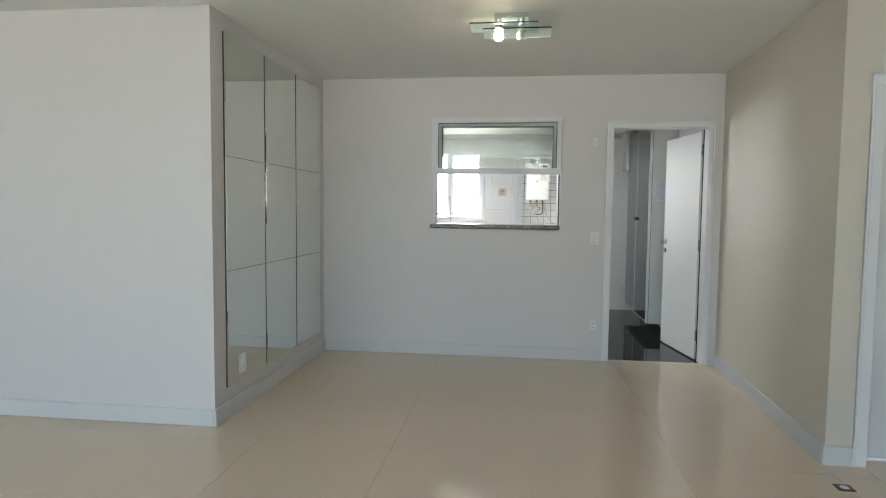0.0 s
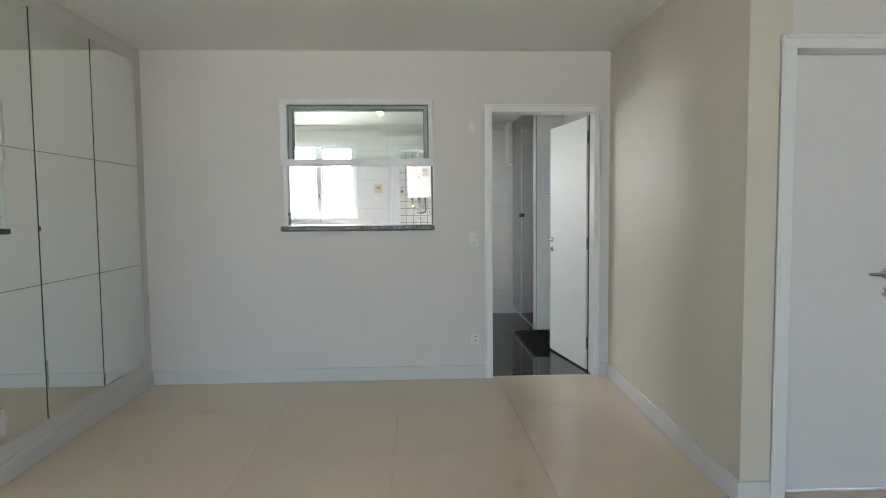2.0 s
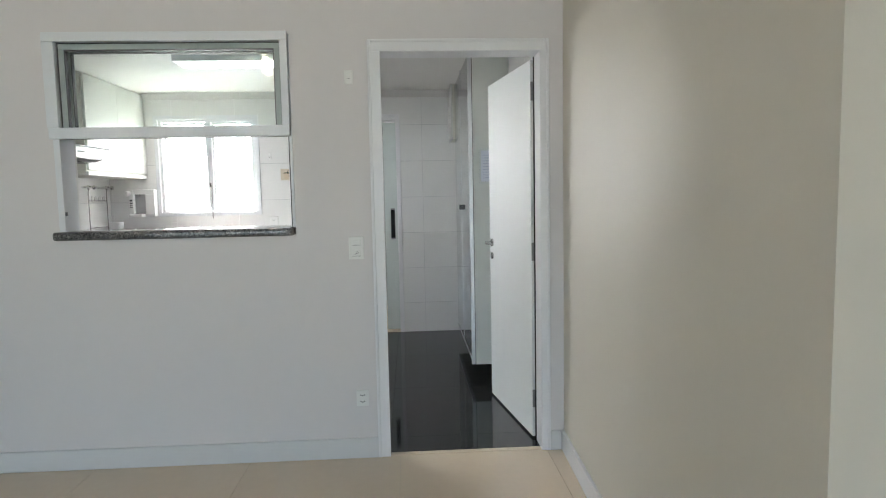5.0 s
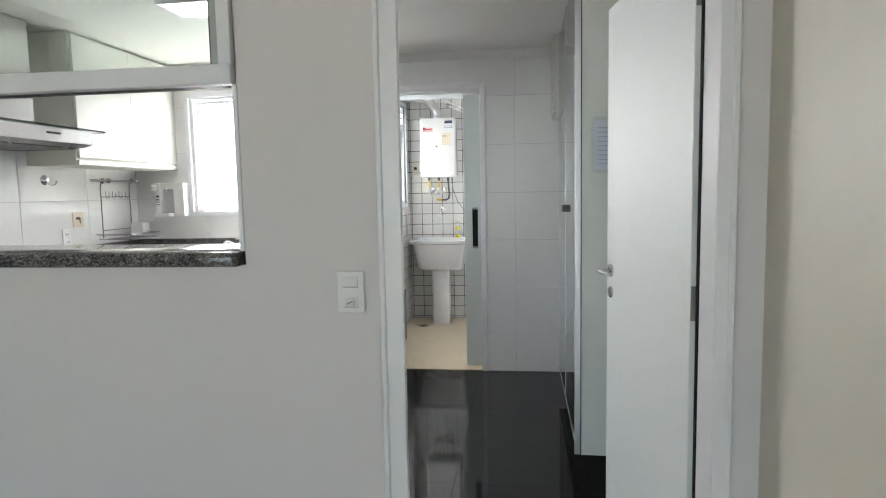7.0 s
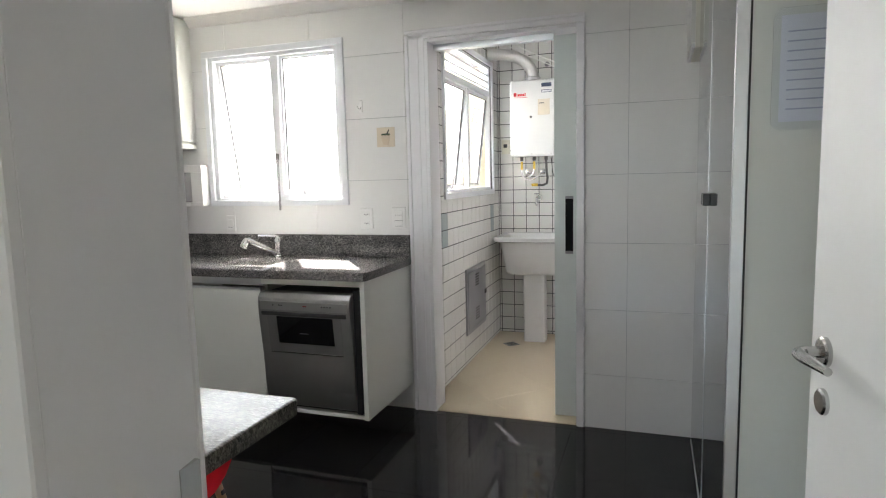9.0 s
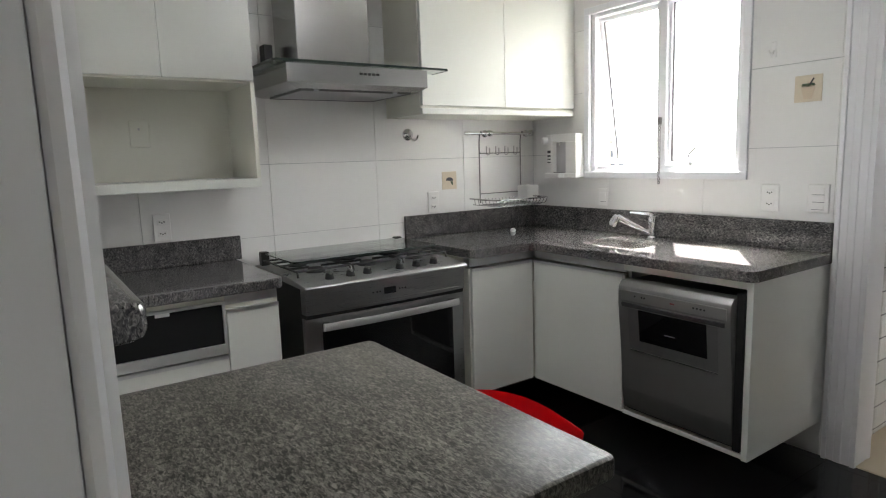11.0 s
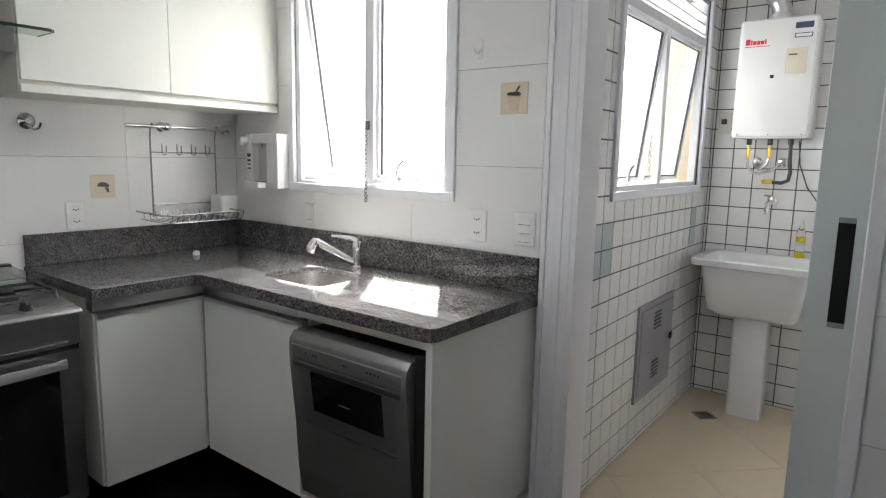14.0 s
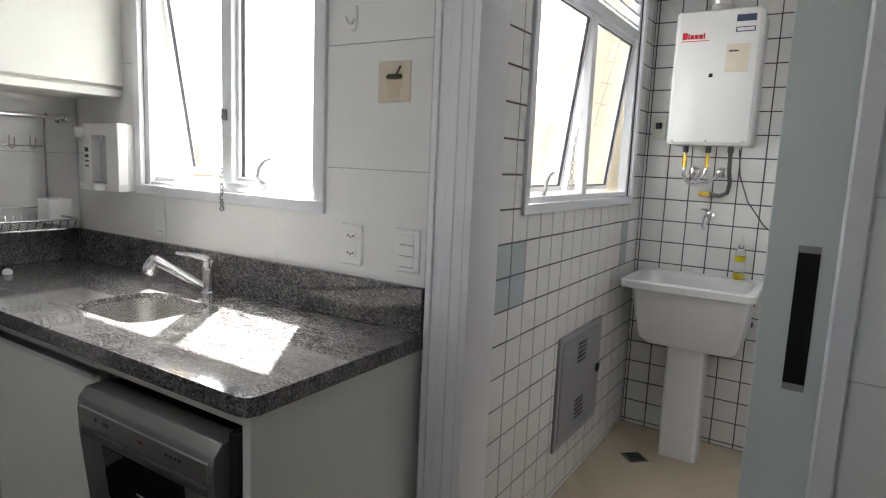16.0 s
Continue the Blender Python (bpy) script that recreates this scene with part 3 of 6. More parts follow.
# bedroom door: casing, leaf, handle
bm = boxes(((3.835, -2.17, 0.0), (3.853, -2.02, 2.042)), ((4.442, -2.17, 0.0), (4.46, -2.02, 2.042)), ((3.835, -2.17, 2.042), (4.46, -2.02, 2.06)))
structure("door_frame", bm, TRIM, "white lacquered door lining")
architrave(3.853, 4.442, 2.042, -2.17, -1, 0.07, 0.07, 0.058)
d2 = thing("door_2", (4.15, -2.06, 0), "closed white painted flush door with a lever handle", "door")
d2["kind"] = "structure"
part("leaf", box((3.855, -2.075, 0.014), (4.440, -2.04, 2.04), 0.002), DOOR_ROOM, d2)
lever(d2, (4.375, -2.075, 1.04), (0, -1, 0), (-1, 0, 0))
part("strike_plate", box((4.432, -2.079, 0.96), (4.446, -2.075, 1.13), 0.001), STEEL_DARK, d2, "dark steel lock plate")

# ------------------------------------------------ hatch: granite sill, white sliding window raised in its frame
sill = structure("window_sill_hatch", prism(rounded(1.13, -0.035, 2.328, 0.275, 0.03, 4), "z", 1.192, 1.235, 0.012), GRANITE, "speckled grey granite hatch sill", True)
hatch = thing("window_1", (1.74, 0.05, 1.235), "white aluminium sash hatch, raised half open", "window")
hatch["kind"] = "structure"
part("window_frame", boxes(((1.143, -0.016, 2.168), (2.327, 0.012, 2.213)), ((1.143, -0.016, 1.752), (1.200, 0.012, 2.168)), ((2.290, -0.016, 1.752), (2.327, 0.012, 2.168)), bevel=0.002), ALU_WHITE, hatch)
part("meeting_rail", boxes(((1.150, -0.02, 1.697), (2.327, 0.012, 1.752)), bevel=0.003), ALU_WHITE, hatch)
part("head", box((1.161, 0.0125, 2.172), (2.334, 0.14, 2.199)), ALU_WHITE, hatch)
part("jamb", boxes(((1.161, -0.003, 1.236), (1.192, 0.024, 1.697)), ((1.161, 0.024, 1.236), (1.168, 0.034, 1.697)), ((1.161, 0.034, 1.236), (1.186, 0.14, 1.697)), ((1.161, 0.0125, 1.697), (1.186, 0.14, 2.172)), bevel=0.001), ALU_WHITE, hatch)
part("jamb", boxes(((2.320, -0.003, 1.236), (2.334, 0.024, 1.697)), ((2.327, 0.024, 1.236), (2.334, 0.034, 1.697)), ((2.306, 0.034, 1.236), (2.334, 0.14, 1.697)), ((2.306, 0.0125, 1.697), (2.334, 0.14, 2.172)), bevel=0.001), ALU_WHITE, hatch)
part("groove_seal", boxes(((1.168, 0.026, 1.237), (1.183, 0.032, 1.697)), ((2.310, 0.026, 1.237), (2.327, 0.032, 1.697))), BLACK, hatch, "black brush seal in the guide")
for y, zb in ((0.013, 1.705), (0.072, 1.71)):
    s = part("sash", frame_boxes("y", y, y + 0.032, (1.2065, zb, 2.2835, 2.162), 0.027, bevel=0.002), SASH_GREY, hatch, "grey-green aluminium sash")
    part("gasket", frame_boxes("y", y + 0.004, y + 0.028, (1.2005, zb - 0.006, 2.2895, 2.168), 0.006, bevel=0), BLACK, s)
    part("bead", frame_boxes("y", y + 0.002, y + 0.03, (1.2335, zb + 0.027, 2.2565, 2.135), 0.004, bevel=0), DARK_METAL, s)
    g = part("pane", box((1.2375, y + 0.014, zb + 0.031), (2.2525, y + 0.018, 2.131)), PANE, s)
    g.visible_shadow = False
part("latch", box((1.1915, 0.0, 1.315), (1.199, 0.012, 1.335), 0.001), DARK_METAL, hatch)

# ------------------------------------------------ mirror panels
cols, rows = (-1.972, -1.352, -0.727, -0.108), (0.197, 0.957, 1.695, 2.472)
wm = thing("wall_mirror", (0.1, -1.04, 0.2), "large wall mirror with dark vertical joints", "mirror")
part("backing", box((0.1005, -1.977, 0.199), (0.103, -0.112, 2.470)), DARK_GAP, wm, "dark backing board")
for i in range(3):
    for j in range(3):
        y0, y1, z0, z1 = cols[i] + 0.006, cols[i + 1] - (0.006 if i < 2 else 0.001), rows[j] + (0.0015 if j else 0), rows[j + 1] - (0.0015 if j < 2 else 0)
        own = bmesh.new()
        e = 0.012
        lowv = [own.verts.new((0.1035, y, z)) for y, z in ((y0, z0), (y1, z0), (y1, z1), (y0, z1))]
        midv = [own.verts.new((0.1045, y, z)) for y, z in ((y0, z0), (y1, z0), (y1, z1), (y0, z1))]
        topv = [own.verts.new((0.1075, y, z)) for y, z in ((y0 + e, z0 + e), (y1 - e, z0 + e), (y1 - e, z1 - e), (y0 + e, z1 - e))]
        own.faces.new(topv)
        own.faces.new(lowv[::-1])
        for a, b in ((lowv, midv), (midv, topv)):
            for k in range(4):
                own.faces.new((a[k], a[(k + 1) % 4], b[(k + 1) % 4], b[k]))
        part("panel", own, MIRROR, wm)


# ------------------------------------------------ electrical plates
def plate(name, at, out, w, h, inserts, label, material=PLASTIC):
    """A wall plate; inserts: (du, dv, w, h, kind) in the plate's plane."""
    at, out = Vector(at), Vector(out)
    side = Vector((0, 0, 1)).cross(out)

    def slab(u0, v0, u1, v1, d0, d1, bevel=0.0):
        a = at + side * u0 + Vector((0, 0, v0)) + out * d0
        b = at + side * u1 + Vector((0, 0, v1)) + out * d1
        return box([min(a[i], b[i]) for i in range(3)], [max(a[i], b[i]) for i in range(3)], bevel)
    t = thing(name, at, label, "socket" if "socket" in name else "switch")
    part("cover", slab(-w / 2, -h / 2, w / 2, h / 2, 0.0, 0.009, 0.003), material, t)
    for du, dv, iw, ih, kind in inserts:
        ins = part("rocker" if kind == "rocker" else "insert", slab(du - iw / 2, dv - ih / 2, du + iw / 2, dv + ih / 2, 0.0085, 0.012, 0.001), material, t)
        if kind == "rocker":
            part("gap", slab(du - iw / 2, dv - ih / 2 - 0.0018, du + iw / 2, dv - ih / 2 - 0.0002, 0.0085, 0.0096), DARK_INK, ins)
        if kind == "socket":
            bm = bmesh.new()
            for k in (-1, 0, 1):
                lathe([(0.0034, 0.0), (0.0034, 0.0006)], at + side * (du + k * 0.0095) + Vector((0, 0, dv - (0.004 if k == 0 else 0))) + out * 0.012, out, 8, bm)
            part("pin_hole", bm, DARK_INK, ins)
        if kind == "round":
            part("knob", lathe([(0.013, 0), (0.012, 0.006), (0.004, 0.009)], at + side * du + Vector((0, 0, dv)) + out * 0.012, out, 14), material, ins, "", True)
            c = at + side * du + Vector((0, 0, dv)) + out * 0.0212
            part("pointer", tube([c - side * 0.009 - Vector((0, 0, 0.004)), c + side * 0.009 + Vector((0, 0, 0.004))], 0.0012, 6), DARK_INK, ins)
            part("gap", slab(du - iw / 2, dv - ih / 2 - 0.0018, du + iw / 2, dv - ih / 2 - 0.0002, 0.0085, 0.0096), DARK_INK, ins)
    return t


plate("wall_switch", (2.640, 0.0, 1.12), (0, -1, 0), 0.078, 0.118, [(0, 0.028, 0.042, 0.026, "rocker"), (0, -0.028, 0.042, 0.026, "round")], "white switch plate with a dimmer beside the doorway")
plate("wall_socket", (2.648, 0.0, 0.325), (0, -1, 0), 0.066, 0.086, [(0, 0.017, 0.04, 0.024, "socket"), (0, -0.017, 0.04, 0.024, "socket")], "white double socket low on the wall")
plate("wall_switch", (2.628, 0.0, 1.985), (0, -1, 0), 0.045, 0.07, [(0, 0, 0.012, 0.012, "rocker")], "small blank white plate high on the wall")
plate("wall_socket", (0.1075, -1.757, 0.31), (1, 0, 0), 0.075, 0.13, [(0, 0, 0.042, 0.024, "rocker")], "white blank plate set in the mirror")
plate("wall_socket", (1.572, FAR, 1.148), (0, -1, 0), 0.082, 0.124, [(0, 0.026, 0.04, 0.026, "socket"), (0, -0.026, 0.04, 0.026, "socket")], "white double socket above the worktop")
plate("wall_switch", (1.779, FAR, 1.151), (0, -1, 0), 0.088, 0.124, [(0, 0.032, 0.05, 0.028, "rocker"), (0, 0.0, 0.05, 0.028, "rocker"), (0, -0.032, 0.05, 0.028, "rocker")], "white triple switch above the worktop")
plate("wall_switch", (0.60, FAR, 1.12), (0, -1, 0), 0.07, 0.10, [(0, 0, 0.04, 0.05, "rocker")], "white plate below the water purifier")
plate("wall_socket", (0.0, 2.19, 1.121), (1, 0, 0), 0.078, 0.124, [(0, 0.026, 0.04, 0.026, "socket"), (0, -0.026, 0.04, 0.026, "socket")], "white double socket above the granite upstand")
plate("wall_socket", (0.0, 0.695, 1.104), (1, 0, 0), 0.075, 0.126, [(0, 0.026, 0.04, 0.026, "socket"), (0, -0.026, 0.04, 0.026, "socket")], "white double socket above the worktop")

# ------------------------------------------------ living room ceiling lamp
lampfix = thing("ceiling_lamp", (1.88, -1.75, LIV_H), "chrome ceiling lamp with two glass plates and a lit bulb", "ceiling lamp")
part("base", box((1.79, -1.82, 2.545), (2.0, -1.68, LIV_H), 0.004), CHROME, lampfix, "chrome base plate")
part("glass_plate", box((1.64, -1.86, 2.505), (2.06, -1.66, 2.513), 0.001), GREEN_GLASS, lampfix, "clear greenish glass plate")
part("glass_plate", box((1.72, -1.83, 2.478), (2.14, -1.62, 2.486), 0.001), GREEN_GLASS, lampfix, "clear greenish glass plate")
for x, m in ((1.815, BULB), (1.955, BULB_OFF)):
    s = part("socket", lathe([(0.022, 0), (0.022, 0.05), (0.03, 0.055), (0.03, 0.062)], (x, -1.745, 2.545), (0, 0, -1), 18), CHROME, lampfix, "", True)
    part("bulb", lathe([(0.012, 0.0), (0.026, 0.012), (0.030, 0.03), (0.022, 0.048), (0.004, 0.055)], (x, -1.745, 2.483), (0, 0, -1), 18), m, s, "lit halogen bulb" if m is BULB else "unlit halogen bulb", True)
lamp("ceiling_lamp_light", "POINT", 0.14, pose(1.815, -1.745, 2.40), (1.0, 0.78, 0.5), 0.03)
BRONZE = mat("dark_bronze", (0.10, 0.05, 0.03), 0.4, 0.6, vary=0.2, scale=40)
# floor plate of the living room
bm = box((3.565, -2.503, -0.004), (3.645, -2.427, 0.003), 0.001)
dr = solid("floor_plate", bm, BRONZE, "small square bronze floor plate", "floor plate")
part("lid", lathe([(0.022, 0), (0.02, 0.002)], (3.605, -2.465, 0.003), (0, 0, 1), 20), ALU, dr, "", True)
# balcony door behind the starting point
bd = thing("window_2", (0.3, -9.1, 0), "white framed sliding balcony door", "window")
bd["kind"] = "structure"
part("window_frame", boxes(((-2.4, -9.16, 0), (-2.34, -9.09, 2.25)), ((2.94, -9.16, 0), (3.0, -9.09, 2.25)), ((-2.34, -9.16, 2.19), (2.94, -9.09, 2.25)), ((-0.63, -9.16, 0), (-0.56, -9.09, 2.19)), ((1.16, -9.16, 0), (1.23, -9.09, 2.19))), ALU_WHITE, bd)

# ---------------------------------------------------------------- kitchen window
def sash_arm(parent, at, out):
    """A curved stay that rises from a small pivot and bends to one side."""
    at, out = Vector(at), Vector(out)
    side = Vector((0, 0, 1)).cross(out)
    part("pivot", lathe([(0.012, 0), (0.012, 0.012), (0.007, 0.016)], at, out, 14), GREY_METAL, parent, "", True)
    part("stay_arm", tube([at + out * 0.008 + side * 0.012, at + out * 0.02 - side * 0.012 + Vector((0, 0, 0.02)), at + out * 0.02 - side * 0.004 + Vector((0, 0, 0.05)), at + out * 0.02 + side * 0.022 + Vector((0, 0, 0.075)), at + out * 0.02 + side * 0.058 + Vector((0, 0, 0.084))], [0.006, 0.007, 0.0065, 0.006, 0.004], 8), GREY_METAL, parent, "curved grey stay arm", True)


kwin = thing("window_3", (0.957, FAR, 1.24), "white aluminium kitchen window with two top-hung sashes", "window")
kwin["kind"] = "structure"
part("casing", frame_boxes("y", FAR - 0.014, FAR + 0.006, (0.455, 1.230, 1.459, 2.205), 0.038), ALU_WHITE, kwin)
part("window_frame", boxes(((0.493, FAR + 0.008, 1.267), (0.522, FAR + 0.07, 2.168)), ((1.388, FAR + 0.008, 1.267), (1.421, FAR + 0.07, 2.168)), ((0.522, FAR + 0.008, 1.267), (1.388, FAR + 0.03, 1.282)), ((0.522, FAR + 0.03, 1.267), (1.388, FAR + 0.07, 1.300)), ((0.522, FAR + 0.008, 2.146), (1.388, FAR + 0.052, 2.172)), ((0.940, FAR + 0.018, 1.300), (0.994, FAR + 0.052, 2.146)), bevel=0.002), ALU_WHITE, kwin)
for u0, u1, tilt in ((0.524, 0.938, 9.5), (0.996, 1.386, 0.0)):
    fw = 0.022 if tilt else 0.016
    turn = pose((u0 + u1) / 2, FAR + 0.054, 2.1455, tilt, 0, 0)
    w = (u1 - u0) / 2
    bm = frame_boxes("y", -0.018, 0.014, (-w, -0.84, w, 0.0), fw)
    bm.transform(turn)
    s = part("sash", bm, ALU_WHITE, kwin, "open top-hung sash" if tilt else "closed top-hung sash")
    bm = frame_boxes("y", -0.008, 0.006, (-w + fw, -0.84 + fw, w - fw, -fw), 0.004, bevel=0)
    bm.transform(turn)
    part("gasket", bm, DARK_METAL, s)
    bm = box((-w + fw + 0.004, -0.003, -0.836 + fw), (w - fw - 0.004, 0.001, -0.004 - fw))
    bm.transform(turn)
    g = part("pane", bm, PANE, s)
    g.visible_shadow = False
sash_arm(kwin, (1.148, FAR + 0.03, 1.308), (0, -1, 0))
# pull chain hung on the mullion
chain = thing("pull_chain", (0.985, FAR, 1.2), "thin metal pull chain hanging on the window mullion", "chain")
for k in range(17):
    z = 1.515 - k * 0.019
    ring = arc((0.985, FAR - 0.018, z), (1, 0, 0) if k % 2 else (0, 1, 0), (0, 0, 1), 0.0078, 0, 360, 8)
    part("link", tube(ring, 0.0022, 5), DARK_METAL, chain)
part("latch", box((0.963, FAR - 0.004, 1.515), (0.973, FAR + 0.019, 1.553), 0.002), DARK_METAL, kwin)

# ---------------------------------------------------------------- laundry window
lwin = thing("window_4", (1.894, 4.11, 1.24), "white aluminium laundry window with two tilted sashes", "window")
lwin["kind"] = "structure"
part("casing", frame_boxes("x", 1.8985, 1.914, (3.468, 1.238, 4.752, 2.31), 0.038), ALU_WHITE, lwin)
part("window_frame", boxes(((1.85, 3.503, 1.276), (1.892, 3.528, 2.272)), ((1.85, 4.692, 1.276), (1.892, 4.717, 2.272)), ((1.85, 3.528, 1.276), (1.892, 4.692, 1.298)), ((1.85, 3.528, 2.03), (1.892, 4.692, 2.075)), ((1.85, 3.528, 2.25), (1.892, 4.692, 2.272)), ((1.852, 4.085, 1.298), (1.885, 4.135, 2.03)), bevel=0.002), ALU_WHITE, lwin)
for k in range(3):
    bm = box((-0.024, 3.53, -0.004), (0.024, 4.69, 0.004))
    bm.transform(pose(1.868, 0, 2.105 + k * 0.052, 0, 35, 0))
    part("slat", bm, ALU_WHITE, lwin)
for u0, u1 in ((3.530, 4.083), (4.137, 4.690)):
    turn = pose(1.868, (u0 + u1) / 2, 2.026, 0, 6.8, 0)
    w = (u1 - u0) / 2
    bm = frame_boxes("x", -0.012, 0.012, (-w, -0.725, w, 0.0), 0.02)
    bm.transform(turn)
    s = part("sash", bm, ALU_WHITE, lwin, "tilted top-hung sash")
    bm = frame_boxes("x", -0.006, 0.008, (-w + 0.02, -0.705, w - 0.02, -0.02), 0.005, bevel=0)
    bm.transform(turn)
    part("gasket", bm, DARK_METAL, s)
    bm = box((-0.001, -w + 0.025, -0.70), (0.003, w - 0.025, -0.025))
    bm.transform(turn)
    g = part("pane", bm, PANE, s)
    g.visible_shadow = False
sash_arm(lwin, (1.86, 3.72, 1.30), (1, 0, 0))
chain = thing("pull_chain", (1.875, 3.98, 1.30), "thin metal pull chain hanging on the laundry window", "chain")
for k in range(12):
    part("link", tube(arc((1.875, 3.98, 1.52 - k * 0.019), (1, 0, 0) if k % 2 else (0, 1, 0), (0, 0, 1), 0.0085, 0, 360, 8), 0.0022, 5), STEEL_DARK, chain)

# ---------------------------------------------------------------- laundry doorway and sliding door
bm = bmesh.new()
for a, b, d in ((1.852, 1.965, 0.012), (1.852, 1.872, 0.020), (1.90, 1.932, 0.015)):
    box((a, FAR - d, 0.0), (b, FAR + 0.004, 2.17 if a < 1.86 else 2.15), 0.003, bm)
box((1.872, FAR - 0.012, 2.15), (2.843, FAR + 0.004, 2.19), 0.003, bm)
box((1.852, FAR - 0.022, 2.178), (2.843, FAR + 0.004, 2.196), 0.003, bm)
box((2.800, FAR - 0.014, 0.0), (2.843, FAR + 0.004, 2.15), 0.004, bm)
structure("door_trim", bm, TRIM, "white lacquered casing of the laundry doorway")
bm = boxes(((1.9652, FAR - 0.012, 0.0), (1.985, FAR + 0.15, 2.132)), ((2.799, FAR + 0.004, 0.0), (2.815, FAR + 0.09, 2.132)), ((1.965, FAR + 0.004, 2.132), (2.815, FAR + 0.15, 2.15)))
structure("door_frame", bm, TRIM, "white lacquered lining of the laundry doorway")
slide = thing("door_3", (2.95, FAR + 0.07, 0), "pale grey-green sliding door pushed into the wall", "door")
slide["kind"] = "structure"
part("leaf", box((2.668, FAR + 0.10, 0.012), (2.812, FAR + 0.135, 2.12), 0.002), mat("pale_green_lacquer", (0.62, 0.68, 0.66), 0.3, vary=0.02), slide)
h = part("flush_pull", box((2.728, FAR + 0.096, 0.945), (2.77, FAR + 0.101, 1.262), 0.001), BLACK_MATT, slide, "long black recessed pull")
part("end_cap", boxes(((2.728, FAR + 0.094, 0.945), (2.77, FAR + 0.0965, 0.960)), ((2.728, FAR + 0.094, 1.247), (2.77, FAR + 0.0965, 1.262))), GREY_METAL, h)
structure("door_track", boxes(((1.985, FAR + 0.09, 2.10), (2.667, FAR + 0.14, 2.132))), ALU, "aluminium sliding door track")
structure("door_sill", box((1.985, FAR + 0.006, -0.012), (2.798, FAR + 0.12, 0.006), 0.002), LAUNDRY_FLOOR)

# ---------------------------------------------------------------- worktops
Z = 0.92
sink_hole = rounded(0.828, 2.528, 1.182, 2.812, 0.07, 5)


def slab_with_hole(outline, hole, z0, z1):
    """A slab with a round-cornered hole: quads between matching points would twist, so the top is triangulated round the hole."""
    own = bmesh.new()
    out = [own.verts.new((x, y, z1)) for x, y in outline]
    inn = [own.verts.new((x, y, z1)) for x, y in hole]
    edges = [own.edges.new((a, b)) for ring in (out, inn) for a, b in zip(ring, ring[1:] + ring[:1])]
    bmesh.ops.triangle_fill(own, edges=edges, use_beauty=True, use_dissolve=False)
    top = own.faces[:]
    ret = bmesh.ops.extrude_face_region(own, geom=top)
    for v in ret["geom"]:
        if isinstance(v, bmesh.types.BMVert):
            v.co.z = z0
    return own


outline = [(0.0, 1.98), (0.63, 1.98), (0.648, 1.998), (0.648, 2.355), (0.668, 2.375), (1.815, 2.375), (1.838, 2.382), (1.848, 2.405), (1.848, FAR), (0.0, FAR)]
top = thing("worktop", (0.6, 2.6, Z), "L-shaped speckled grey granite worktop with an undermounted sink", "worktop")
part("slab", slab_with_hole(outline, sink_hole, Z - 0.042, Z), GRANITE, top)
part("upstand", boxes(((0.0, 1.985, Z), (0.02, FAR, 1.052)), ((0.02, FAR - 0.02, Z), (1.845, FAR, 1.052)), bevel=0.002), GRANITE, top)
top2 = thing("worktop", (0.32, 0.65, Z), "short speckled grey granite worktop beside the stove", "worktop")
part("slab", prism([(0.0, 0.302), (0.648, 0.302), (0.648, 1.0), (0.63, 1.018), (0.0, 1.018)], "z", Z - 0.042, Z, 0.006), GRANITE, top2)
part("upstand", boxes(((0.0, 0.322, Z), (0.02, 1.04, 1.035)), ((0.0, 0.302, Z), (0.56, 0.322, 1.035)), bevel=0.002), GRANITE, top2)
pen = thing("breakfast_table", (1.8, 0.6, 0), "granite topped breakfast table built against the wall", "table")
part("tabletop", prism(rounded(1.326, 0.2065, 2.312, 1.05, 0.022, 4), "z", 0.765, 0.81, 0.008), GRANITE_TABLE, pen, "", True)
part("support_panel", box((1.36, 0.2065, 0.0), (1.40, 0.95, 0.765), 0.002), CABINET, pen)
part("support_panel", box((1.40, 0.2065, 0.0), (2.05, 0.24, 0.765), 0.002), CABINET, pen)

# sink bowl and mixer tap
sink = thing("sink", (1.005, 2.67, 0.7), "undermounted stainless steel sink bowl", "sink")
own = bmesh.new()
rings = []
for inset, z in ((0.0015, Z - 0.016), (0.002, Z - 0.045), (0.006, Z - 0.10), (0.014, Z - 0.165), (0.04, Z - 0.185), (0.11, Z - 0.19)):
    rings.append([own.verts.new((x, y, z)) for x, y in rounded(0.828 + inset, 2.528 + inset, 1.182 - inset, 2.812 - inset, max(0.02, 0.07 - inset * 0.4), 5)])
for a, b in zip(rings, rings[1:]):
    for k in range(len(a)):
        own.faces.new((a[k], a[(k + 1) % len(a)], b[(k + 1) % len(a)], b[k]))
own.faces.new(rings[-1])
part("bowl", own, STEEL, sink, "", True)
part("waste", lathe([(0.04, 0.0), (0.038, 0.003), (0.012, 0.004)], (1.005, 2.67, Z - 0.19), (0, 0, 1), 20), CHROME, sink, "", True)
tap = thing("mixer_tap", (1.0, 2.915, Z), "chrome single lever sink mixer with a pull-out spray", "tap")
part("body", lathe([(0.026, 0), (0.026, 0.006), (0.021, 0.012), (0.0205, 0.07), (0.023, 0.085), (0.023, 0.10), (0.018, 0.115), (0.006, 0.12)], (1.0, 2.915, Z), (0, 0, 1), 20), CHROME, tap, "", True)
part("lever", tube([(1.0, 2.915, 1.035), (0.985, 2.905, 1.046), (0.94, 2.885, 1.052), (0.895, 2.865, 1.054)], [0.014, 0.012, 0.009, 0.007], 10), CHROME, tap, "", True)
